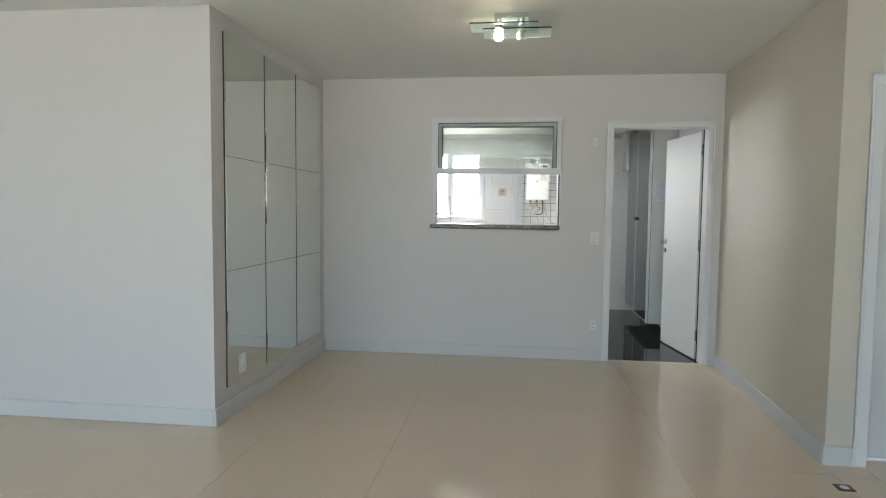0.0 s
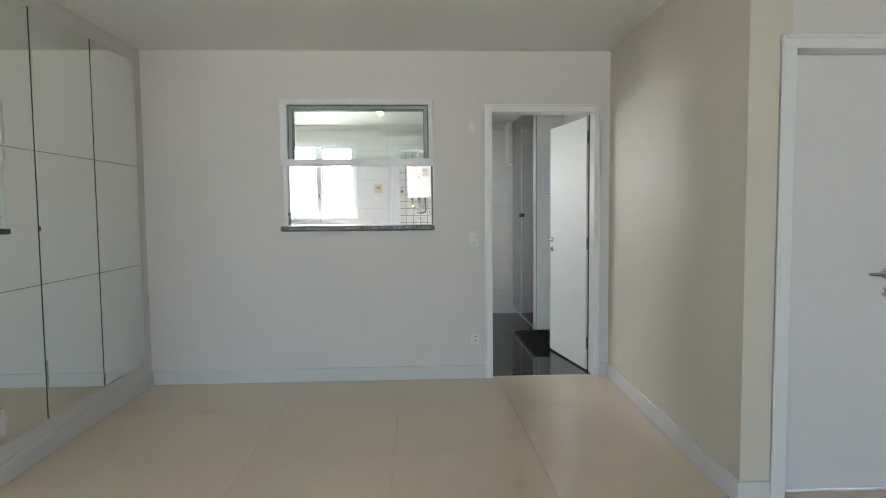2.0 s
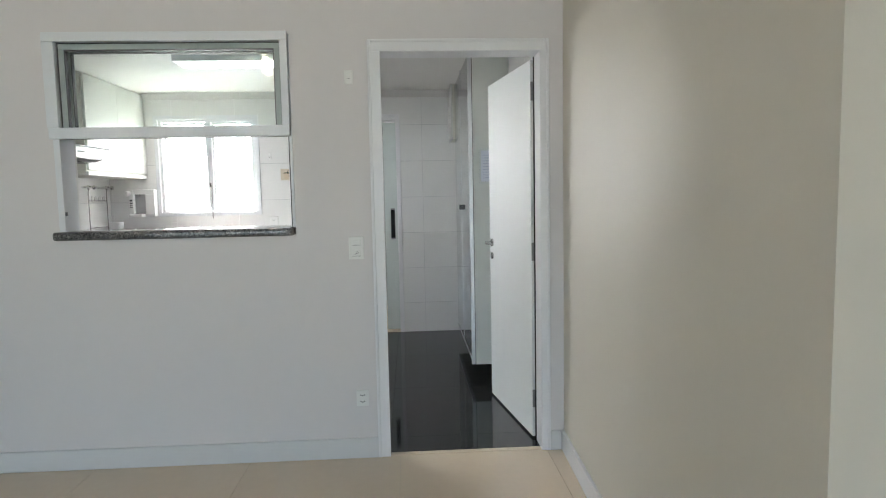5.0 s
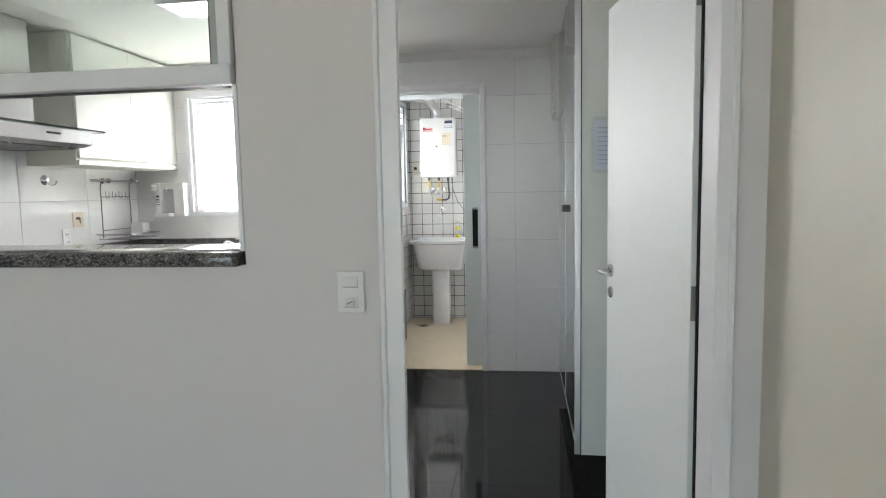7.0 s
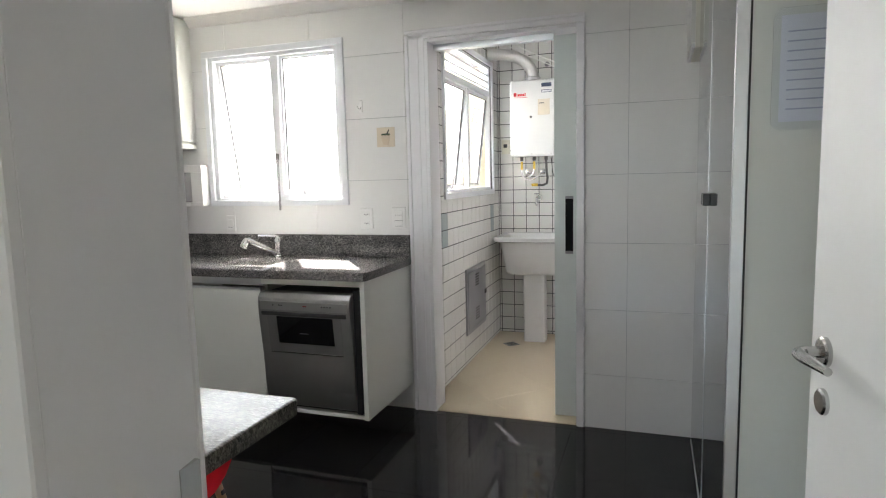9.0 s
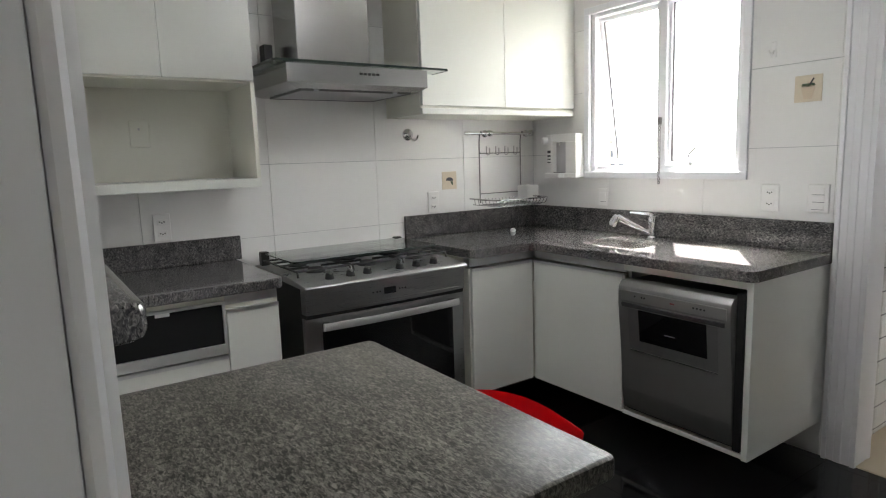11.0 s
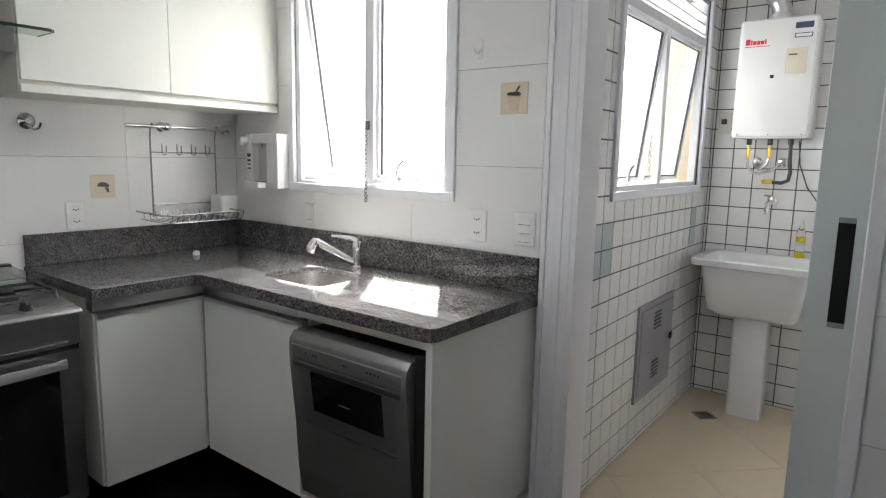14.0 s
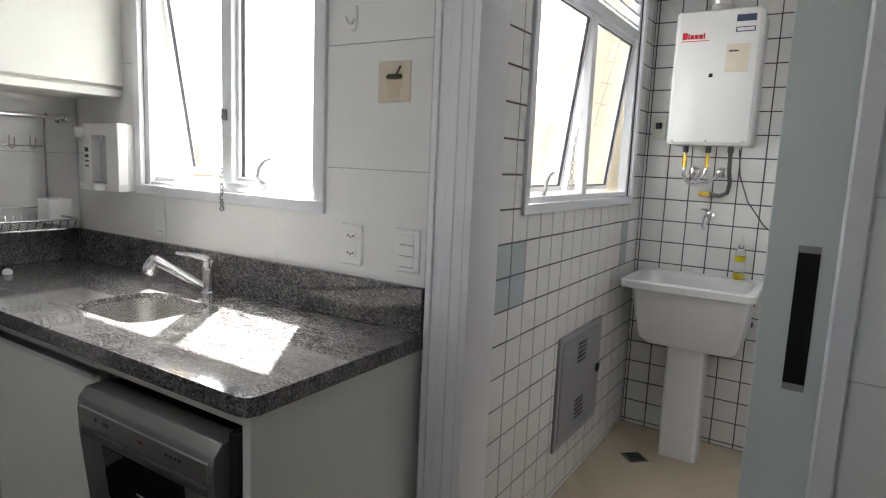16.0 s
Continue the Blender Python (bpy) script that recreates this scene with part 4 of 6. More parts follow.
part("spout", tube([(0.99, 2.905, 0.945), (0.955, 2.88, 0.967), (0.89, 2.835, 1.010), (0.855, 2.81, 1.032)], [0.015, 0.016, 0.016, 0.018], 12), CHROME, tap, "", True)
part("spray_head", lathe([(0.017, 0.0), (0.024, 0.02), (0.027, 0.045), (0.024, 0.06), (0.02, 0.062)], (0.857, 2.812, 1.040), (-0.30, -0.2, -0.75), 18), CHROME, tap, "", True)


# ---------------------------------------------------------------- base cabinets
def front_x(t, x, y0, y1, z0, z1, name="door", material=CABINET):
    """A cabinet front that faces +x, with its aluminium grip rail on top."""
    d = part(name, box((x - 0.018, y0, z0), (x, y1, z1), 0.0015), material, t)
    part("handle", boxes(((x - 0.018, y0, z1), (x + 0.004, y1, z1 + 0.006)), ((x + 0.002, y0, z1 - 0.008), (x + 0.004, y1, z1))), ALU, d, "aluminium grip rail")
    return d


def front_y(t, y, x0, x1, z0, z1, name="door", material=CABINET):
    d = part(name, box((x0, y, z0), (x1, y + 0.018, z1), 0.0015), material, t)
    part("handle", boxes(((x0, y - 0.004, z1), (x1, y + 0.018, z1 + 0.006)), ((x0, y - 0.004, z1 - 0.008), (x1, y - 0.002, z1))), ALU, d, "aluminium grip rail")
    return d


CB = 0.16
c = thing("base_cabinet", (0.3, 2.2, CB), "white wall-hung base cabinet with an aluminium grip rail", "cabinet", "kitchen base cabinets")
part("body", boxes(((0.0, 1.985, CB), (0.606, 2.42, 0.82)), ((0.0, 1.985, 0.82), (0.56, 2.42, 0.876)), bevel=0.001), CARCASS, c)
part("rail", box((0.56, 1.985, 0.832), (0.612, 2.42, 0.876), 0.001), ALU, c, "grey aluminium rail below the worktop")
front_x(c, 0.628, 1.990, 2.398, CB + 0.004, 0.818)
c = thing("base_cabinet", (0.9, 2.7, CB), "white wall-hung sink cabinet with an aluminium grip rail", "cabinet", "kitchen base cabinets")
part("body", box((0.0, 2.422, CB), (1.228, FAR, 0.70)), CARCASS, c)
part("side_panel", box((1.21, 2.46, 0.70), (1.228, FAR, 0.876)), CARCASS, c)
part("cross_rail", box((0.628, 2.422, 0.70), (1.228, 2.44, 0.82)), CARCASS, c)
part("rail", box((0.63, 2.418, 0.832), (1.228, 2.44, 0.876), 0.001), ALU, c, "grey aluminium rail below the worktop")
front_y(c, 2.402, 0.636, 1.226, CB + 0.004, 0.818)
c = thing("base_cabinet", (1.83, 2.7, CB), "white panelled housing round the dishwasher", "cabinet", "kitchen base cabinets")
part("side_panel", box((1.812, 2.392, CB), (1.838, FAR, 0.876), 0.0015), CABINET, c)
part("bottom_panel", box((1.230, 2.402, CB), (1.811, FAR, CB + 0.02), 0.001), CABINET, c)
part("top_rail", box((1.230, 2.402, 0.845), (1.811, 2.43, 0.876), 0.001), CABINET, c)

# dishwasher
dw = thing("dishwasher", (1.52, 2.68, CB + 0.02), "dark stainless front-loading dishwasher built below the worktop", "dishwasher")
part("tub", box((1.238, 2.43, CB + 0.022), (1.804, 2.96, 0.80)), BLACK, dw)
profile = [(2.43, 0.20), (2.398, 0.20), (2.385, 0.30), (2.375, 0.48), (2.362, 0.60), (2.352, 0.70), (2.348, 0.755), (2.352, 0.785), (2.372, 0.808), (2.43, 0.81)]
own = prism(profile, "x", 1.242, 1.775, 0.004)
door_dw = part("door", own, STEEL_DARK, dw, "bulging dark steel door", True)
part("side_gasket", box((1.777, 2.385, 0.19), (1.810, 2.44, 0.83), 0.003), BLACK, dw)
part("window_panel", prism([(2.3715, 0.498), (2.351, 0.690), (2.362, 0.690), (2.382, 0.498)], "x", 1.292, 1.722, 0.001), mat("grey_steel_panel", (0.27, 0.27, 0.265), 0.38, 0.8, vary=0.01), door_dw, "lighter panel round the window")
part("panel_edge", boxes(((1.296, 2.3705, 0.490), (1.718, 2.378, 0.497)), bevel=0.001), STEEL, door_dw)
part("window_glass", prism([(2.3645, 0.545), (2.3492, 0.689), (2.358, 0.689), (2.372, 0.545)], "x", 1.35, 1.675, 0.001), BLACK_GLASS, door_dw, "dark glass window")
# grip groove drawn as a slightly raised strip, its shade given by dark colour
part("grip", prism([(2.3585, 0.6905), (2.3480, 0.692), (2.3455, 0.710), (2.358, 0.716)], "x", 1.262, 1.752, 0.002), RECESS, door_dw, "dark strip standing in for the shaded grip groove")
part("control_strip", prism([(2.3475, 0.722), (2.3455, 0.768), (2.353, 0.770), (2.353, 0.722)], "x", 1.258, 1.760, 0.002), mat("pale_steel_strip", (0.42, 0.415, 0.405), 0.35, 0.85, vary=0.01), door_dw)
for x in (1.335, 1.372, 1.385, 1.62, 1.636, 1.652, 1.668):
    part("button", lathe([(0.0045, 0), (0.004, 0.002)], (x, 2.3465, 0.748), (0, -1, 0), 10), RECESS, door_dw)
part("logo_mark", box((1.512, 2.3447, 0.744), (1.532, 2.347, 0.750)), mat("dull_red_print", (0.28, 0.05, 0.05), 0.5), door_dw, "small red mark")
part("brand_line", box((1.48, 2.3575, 0.600), (1.53, 2.366, 0.603)), GREY_METAL, door_dw)

# base unit with oven drawer beside the stove
c = thing("base_cabinet", (0.3, 0.65, CB), "white base cabinet with a black-fronted niche and drawer", "cabinet", "kitchen base cabinets")
part("body", box((0.0, 0.302, CB), (0.602, 1.0, 0.66)), CARCASS, c)
part("back_panel", box((0.0, 0.302, 0.66), (0.30, 1.0, 0.876)), CARCASS, c)
part("side_panel", box((0.30, 0.302, 0.66), (0.602, 0.322, 0.876)), CARCASS, c)
part("divider", box((0.30, 0.782, 0.66), (0.602, 1.0, 0.876)), CARCASS, c)
part("cross_rail", box((0.30, 0.322, 0.852), (0.60, 0.782, 0.876)), CARCASS, c)
part("panel", box((0.602, 0.2065, CB), (0.62, 0.31, 0.874), 0.001), CABINET, c)
n = part("niche_door", box((0.595, 0.325, 0.683), (0.612, 0.776, 0.842), 0.001), BLACK_MATT, c, "black glass flap")
part("niche_frame", boxes(((0.600, 0.314, 0.842), (0.622, 0.786, 0.852)), ((0.600, 0.314, 0.645), (0.622, 0.786, 0.683)), ((0.600, 0.314, 0.683), (0.622, 0.325, 0.842)), ((0.600, 0.776, 0.683), (0.622, 0.786, 0.842)), bevel=0.001), ALU, c, "brushed aluminium frame")
part("tab", box((0.612, 0.535, 0.828), (0.618, 0.585, 0.848), 0.001), PLASTIC, n, "white pull tab")
front_x(c, 0.62, 0.314, 0.784, CB + 0.004, 0.632, "drawer")
front_x(c, 0.62, 0.790, 0.998, CB + 0.004, 0.812)
part("rail", box((0.56, 0.79, 0.835), (0.606, 0.998, 0.876), 0.001), ALU, c)

# ---------------------------------------------------------------- stove
st = thing("stove", (0.35, 1.515, 0), "freestanding stainless gas stove with a folded glass lid", "stove")
part("body", box((0.03, 1.102, 0.05), (0.60, 1.925, 0.865), 0.003), BLACK, st, "dark side panels")
part("plinth", box((0.06, 1.12, 0.0), (0.58, 1.91, 0.05)), BLACK, st)
cook = part("cooktop", prism([(0.03, 0.862), (0.03, 0.882), (0.50, 0.882), (0.66, 0.868), (0.672, 0.86), (0.672, 0.852), (0.60, 0.852)], "y", 1.098, 1.93, 0.003), STOVE_STEEL, st, "brushed steel hob surface", True)
# control panel bows out slightly towards its middle


def bowed(y, base, bow):
    k = (y - 1.515) / 0.412
    return base + bow * (1 - k * k)


def bowed_panel(z0, z1, base, bow, back, y0=1.103, y1=1.925, n=12):
    own = bmesh.new()
    front, rear = [], []
    for k in range(n + 1):
        y = y0 + (y1 - y0) * k / n
        front.append([own.verts.new((bowed(y, base, bow), y, z)) for z in (z0, z1)])
        rear.append([own.verts.new((back, y, z)) for z in (z0, z1)])
    for k in range(n):
        own.faces.new((front[k][0], front[k + 1][0], front[k + 1][1], front[k][1]))
        own.faces.new((rear[k][0], rear[k][1], rear[k + 1][1], rear[k + 1][0]))
        own.faces.new((front[k][1], front[k + 1][1], rear[k + 1][1], rear[k][1]))
        own.faces.new((front[k][0], rear[k][0], rear[k + 1][0], front[k + 1][0]))
    own.faces.new((front[0][0], front[0][1], rear[0][1], rear[0][0]))
    own.faces.new((front[n][0], rear[n][0], rear[n][1], front[n][1]))
    return own


pan = part("control_panel", bowed_panel(0.742, 0.862, 0.648, 0.022, 0.55), STOVE_STEEL, st, "brushed steel control panel", True)
part("display", box((0.662, 1.465, 0.785), (0.6725, 1.525, 0.815), 0.001), BLACK_GLASS, pan)
for y in (1.41, 1.43, 1.445, 1.545, 1.56, 1.575):
    part("button", lathe([(0.004, 0), (0.003, 0.003)], (bowed(y, 0.648, 0.022), y, 0.80), (1, 0, 0), 8), BLACK, pan)
part("lower_line", box((0.655, 1.42, 0.756), (0.6705, 1.88, 0.759)), STEEL_DARK, pan)
part("gap", box((0.58, 1.106, 0.722), (0.640, 1.922, 0.742)), BLACK, st)
oven = part("oven_door", bowed_panel(0.165, 0.722, 0.632, 0.020, 0.58), STOVE_STEEL, st, "steel oven door", True)
part("oven_window", bowed_panel(0.205, 0.66, 0.6355, 0.0205, 0.60, 1.175, 1.855), BLACK_GLASS, oven, "large black glass window", True)
pts = []
for k in range(13):
    y = 1.165 + 0.70 * k / 12
    pts.append((bowed(y, 0.672, 0.022), y, 0.688))
own = bmesh.new()
ring = []
for p in pts:
    ring.append([own.verts.new((p[0] + dx, p[1], p[2] + dz)) for dx, dz in ((0.007, -0.016), (0.011, 0), (0.007, 0.016), (-0.005, 0.014), (-0.005, -0.014))])
for a, b in zip(ring, ring[1:]):
    for k in range(5):
        own.faces.new((a[k], a[(k + 1) % 5], b[(k + 1) % 5], b[k]))
own.faces.new(ring[0])
own.faces.new(ring[-1][::-1])
hd = part("oven_handle", own, STEEL_GLINT, oven, "broad curved steel handle", True)
for y in (1.175, 1.83):
    part("handle_mount", box((0.63, y, 0.675), (0.672, y + 0.025, 0.70)), STEEL, hd)
part("drawer", box((0.58, 1.106, 0.055), (0.640, 1.922, 0.155), 0.003), STOVE_STEEL, st, "steel drawer front")
for y in (1.245, 1.345, 1.43, 1.60, 1.69, 1.79):
    k = part("knob", lathe([(0.021, 0), (0.020, 0.006), (0.018, 0.010), (0.017, 0.022), (0.014, 0.025)], (0.585, y, 0.874), (0.06, 0, 1), 16), BLACK, cook, "black control knob", True)
    part("grip", box((0.566, y - 0.005, 0.894), (0.604, y + 0.005, 0.905), 0.001), STEEL_DARK, k)
for x, y in ((0.20, 1.25), (0.20, 1.515), (0.20, 1.78), (0.42, 1.25), (0.42, 1.515), (0.42, 1.78)):
    part("burner", lathe([(0.045, 0), (0.045, 0.008), (0.034, 0.012), (0.034, 0.02), (0.01, 0.022)], (x, y, 0.882), (0, 0, 1), 18), CAST_IRON, cook, "", True)
for y0, y1 in ((1.125, 1.375), (1.39, 1.64), (1.655, 1.905)):
    bm = bmesh.new()
    for y in (y0, y1):
        tube([(0.08, y, 0.884), (0.08, y, 0.908), (0.52, y, 0.908), (0.53, y, 0.884)], 0.005, 6, bm)
    for x in (0.10, 0.31, 0.51):
        tube([(x, y0, 0.908), (x, y1, 0.908)], 0.005, 6, bm)
    for x in (0.20, 0.42):
        tube([(x, y0, 0.908), (x, (y0 + y1) / 2 - 0.03, 0.908)], 0.005, 6, bm)
        tube([(x, y1, 0.908), (x, (y0 + y1) / 2 + 0.03, 0.908)], 0.005, 6, bm)
    part("pan_support", bm, CAST_IRON, cook, "black wire pan support", True)
lid = part("lid", prism(rounded(0.07, 1.125, 0.475, 1.905, 0.03, 4), "z", 0.938, 0.945, 0.002), glass("tinted_lid_glass", (0.52, 0.57, 0.54)), st, "closed tempered glass lid")
part("lid_edge", boxes(((0.4755, 1.15, 0.939), (0.478, 1.88, 0.944)), ((0.10, 1.9055, 0.939), (0.445, 1.908, 0.944)), ((0.068, 1.15, 0.939), (0.0695, 1.88, 0.944))), GLASS_EDGE, lid, "dark polished edge")
for y in (1.115, 1.875):
    part("lid_hinge", box((0.045, y, 0.88), (0.085, y + 0.04, 0.95), 0.004), BLACK, lid)

# ---------------------------------------------------------------- range hood
hood = thing("range_hood", (0.25, 1.47, 1.665), "stainless chimney range hood with a flat glass canopy", "range hood")
own = bmesh.new()
lowv = [own.verts.new(p) for p in ((0.0, 1.20, 1.694), (0.46, 1.20, 1.694), (0.46, 1.82, 1.694), (0.0, 1.82, 1.694))]
midv = [own.verts.new(p) for p in ((0.0, 1.13, 1.712), (0.505, 1.145, 1.714), (0.505, 1.845, 1.714), (0.0, 1.845, 1.712))]
topv = [own.verts.new(p) for p in ((0.0, 1.13, 1.792), (0.505, 1.145, 1.792), (0.505, 1.845, 1.792), (0.0, 1.845, 1.792))]
own.faces.new(lowv)
own.faces.new(topv[::-1])
for a, b in ((lowv, midv), (midv, topv)):
    for k in range(4):
        own.faces.new((a[k], a[(k + 1) % 4], b[(k + 1) % 4], b[k]))
hb = part("body", own, STEEL, hood, "brushed steel hood body")
part("filter", box((0.05, 1.24, 1.689), (0.43, 1.78, 1.695)), GREY_METAL, hb, "steel mesh grease filter")
part("filter_edge", frame_boxes("z", 1.687, 1.6945, (0.04, 1.23, 0.44, 1.79), 0.01, bevel=0), RECESS, hb)
for y in (1.30, 1.70):
    part("spotlight", lathe([(0.024, 0), (0.024, 0.006), (0.018, 0.008)], (0.42, y, 1.693), (0, 0, -1), 16), GREY_METAL, hb, "", True)
for k in range(5):
    part("button", box((0.505, 1.485 + k * 0.021, 1.756), (0.509, 1.499 + k * 0.021, 1.766), 0.001), BLACK, hb)
part("canopy_edge", boxes(((0.5155, 1.096, 1.796), (0.5185, 1.954, 1.806)), ((0.01, 1.0845, 1.796), (0.507, 1.0875, 1.806)), ((0.01, 1.9625, 1.796), (0.507, 1.9655, 1.806))), GLASS_EDGE, hood, "dark polished glass edge")
part("canopy", prism([(0.0, 1.088), (0.507, 1.088), (0.515, 1.096), (0.515, 1.954), (0.507, 1.962), (0.0, 1.962)], "z", 1.797, 1.805, 0.001), GREEN_GLASS, hood, "flat tempered glass canopy")
part("chimney", box((0.0, 1.285, 1.806), (0.29, 1.655, KIT_H - 0.002), 0.003), STEEL, hood, "tall brushed steel chimney")
adapter = solid("power_adapter", box((0.012, 1.205, 1.86), (0.07, 1.25, 1.94), 0.004), BLACK, "black plug adapter beside the hood chimney", "adapter")
solid("adapter_base", box((0.0, 1.195, 1.85), (0.012, 1.26, 1.95), 0.002), PLASTIC, "white wall outlet behind the hood", "socket")

# ---------------------------------------------------------------- wall cabinets
w = thing("wall_cabinet", (0.18, 2.45, 1.60), "white two-door wall cabinet with a bottom grip ledge", "cabinet", "kitchen wall cabinets")
part("body", box((0.0, 1.90, 1.602), (0.345, FAR, 2.40), 0.001), CARCASS, w)
part("ledge", box((0.345, 1.90, 1.602), (0.366, FAR - 0.002, 1.632), 0.002), CABINET, w, "projecting grip ledge")
part("door", box((0.350, 1.902, 1.645), (0.370, 2.4475, 2.40), 0.0015), CABINET, w)
part("door", box((0.350, 2.449, 1.645), (0.370, FAR - 0.003, 2.40), 0.0015), CABINET, w)
part("filler", box((0.0, 1.90, 2.401), (0.33, FAR, KIT_H)), CABINET, w)
w = thing("wall_cabinet", (0.18, 0.64, 1.28), "white wall cabinet with an open niche below two doors", "cabinet", "kitchen wall cabinets")
part("body", box((0.0, 0.302, 1.72), (0.348, 1.05, KIT_H - 0.002)), CARCASS, w)
part("side_panel", box((0.0, 0.302, 1.318), (0.368, 0.33, 1.72), 0.001), CARCASS, w)
part("side_panel", box((0.0, 1.032, 1.318), (0.368, 1.05, 1.72), 0.001), CARCASS, w)
part("back_panel", box((0.0, 0.33, 1.318), (0.012, 1.032, 1.72)), CARCASS, w, "cream-white back of the open niche")
part("shelf", box((0.0, 0.302, 1.278), (0.370, 1.05, 1.317), 0.001), CABINET, w)
part("door", box((0.350, 0.304, 1.728), (0.370, 0.6835, KIT_H - 0.004), 0.0015), CABINET, w)
part("door", box((0.350, 0.6848, 1.728), (0.370, 1.048, KIT_H - 0.004), 0.0015), CABINET, w)
part("socket_cover", box((0.012, 0.60, 1.465), (0.018, 0.68, 1.585), 0.002), CARCASS, w)
part("socket_hole", box((0.018, 0.634, 1.54), (0.0185, 0.642, 1.55)), LIGHT_GREY, w)

# tall glass-fronted cupboard on the kitchen's other side
t = thing("tall_cupboard", (3.5, 1.9, 0.14), "tall wall-hung cupboard with smoked glass doors", "cupboard")
part("body", box((3.385, 1.222, 0.142), (3.645, 2.60, KIT_H - 0.004), 0.001), CARCASS, t)
part("side_panel", box((3.378, 1.204, 0.14), (3.644, 1.221, KIT_H - 0.004), 0.001), CABINET, t)
for y0, y1, hy in ((1.225, 1.955, 1.925), (1.958, 2.60, 1.985)):
    d = part("door", box((3.362, y0 + 0.012, 0.165), (3.376, y1 - 0.003, KIT_H - 0.03), 0.001), SMOKE_GLASS, t, "smoked reflective glass door")
    part("handle", box((3.34, hy - 0.022, 1.262), (3.362, hy + 0.022, 1.302), 0.002), BLACK, d, "small square black handle")
    part("edge", boxes(((3.360, y0, 0.145), (3.378, y0 + 0.011, KIT_H - 0.01)), ((3.360, y0 + 0.011, 0.145), (3.378, y1 - 0.002, 0.163))), ALU, d, "aluminium door edge")
part("frame_edge", box((3.350, 1.2045, 0.142), (3.377, 1.222, KIT_H - 0.006), 0.001), ALU, t, "aluminium corner profile")
part("gasket", box((3.3765, 1.200, 0.142), (3.3805, 1.2045, KIT_H - 0.006)), BLACK, t)
w = thing("wall_cabinet", (3.49, 2.81, 1.905), "white wall cabinet above the end of the cupboard", "cabinet", "kitchen wall cabinets")
part("body", box((3.346, 2.622, 1.907), (3.645, FAR, KIT_H - 0.004), 0.001), CARCASS, w)
part("door", box((3.328, 2.622, 1.93), (3.345, FAR - 0.002, KIT_H - 0.006), 0.001), CABINET, w)
part("ledge", box((3.332, 2.622, 1.905), (3.345, FAR - 0.002, 1.924), 0.001), ALU, w)
FAINT_INK = mat("faint_print", (0.46, 0.48, 0.60), 0.6)
# document sleeve on the cupboard's side
s = thing("document_sleeve", (3.50, 1.2, 1.46), "clear plastic sleeve with printed sheets taped up", "document")
part("sheet", box((3.435, 1.1975, 1.475), (3.60, 1.1985, 1.695)), PAPER, s, "printed white sheet")
for k in range(9):
    part("print_line", box((3.448, 1.197, 1.50 + k * 0.02), (3.448 + (0.13 if k % 3 else 0.09), 1.1974, 1.503 + k * 0.02)), FAINT_INK, s)
part("sleeve", prism(rounded(3.42, 1.458, 3.615, 1.71, 0.02), "y", 1.1945, 1.1965), FILM, s, "clear plastic pocket").visible_shadow = False

# kitchen ceiling light
cl = thing("ceiling_light", (1.8, 1.525, KIT_H), "rectangular recessed ceiling light with a white diffuser", "ceiling light")
part("frame", boxes(((1.25, 1.39, KIT_H - 0.045), (2.37, 1.405, KIT_H)), ((1.25, 1.645, KIT_H - 0.045), (2.37, 1.66, KIT_H)), ((1.25, 1.405, KIT_H - 0.045), (1.265, 1.645, KIT_H)), ((2.355, 1.405, KIT_H - 0.045), (2.37, 1.645, KIT_H)), bevel=0.002), ALU_WHITE, cl)
part("diffuser", box((1.265, 1.405, KIT_H - 0.04), (2.355, 1.645, KIT_H - 0.034)), DIFFUSER, cl)

# ---------------------------------------------------------------- small kitchen things
def decor_tile(at, out, w, label, pot):
    """A small picture tile set proud of the wall."""
    at, out = Vector(at), Vector(out)
    side = Vector((0, 0, 1)).cross(out)

    def slab(u0, v0, u1, v1, d0, d1, bevel=0.0):
        a, b = at + side * u0 + Vector((0, 0, v0)) + out * d0, at + side * u1 + Vector((0, 0, v1)) + out * d1
        return box([min(a[i], b[i]) for i in range(3)], [max(a[i], b[i]) for i in range(3)], bevel)
    t = thing("decor_tile", at, label, "tile")
    part("plate", slab(-w / 2, -w / 2, w / 2, w / 2, 0.0, 0.004, 0.001), BEIGE, t)
    axis = "y" if abs(out.y) > 0.5 else "x"
    u0 = at.x if axis == "y" else at.y
    w0 = (at.y if axis == "y" else at.x) + (out.y if axis == "y" else out.x) * 0.003
    w1 = w0 + (out.y if axis == "y" else out.x) * 0.0018

    def shape(pts):
        return prism([(u0 + u, at.z + v) for u, v in pts], axis, min(w0, w1), max(w0, w1))
    if pot:
        part("pot_print", shape([(-0.016, -0.044), (0.016, -0.044), (0.021, -0.026), (0.028, 0.0), (0.028, 0.012), (-0.028, 0.012), (-0.028, 0.0), (-0.021, -0.026)]), BEIGE_POT, t)
        part("rim_print", shape([(-0.029, 0.0122), (-0.025, 0.007), (0.025, 0.007), (0.029, 0.0122), (0.024, 0.021), (-0.024, 0.021)]), GREEN_INK, t)
        part("spoon_print", tube([at + out * 0.0045 + side * 0.006 + Vector((0, 0, 0.016)), at + out * 0.0045 + side * 0.022 + Vector((0, 0, 0.042))], 0.0032, 6), DARK_INK, t)
    else:
        part("cap_print", shape([(-0.026, 0.0), (0.024, -0.004), (0.027, 0.006), (0.012, 0.017), (-0.008, 0.019), (-0.022, 0.012)]), DARK_INK, t)
        part("stem_print", shape([(0.006, -0.004), (0.022, -0.006), (0.026, -0.024), (0.018, -0.03), (0.010, -0.014)]), GREEN_INK, t)


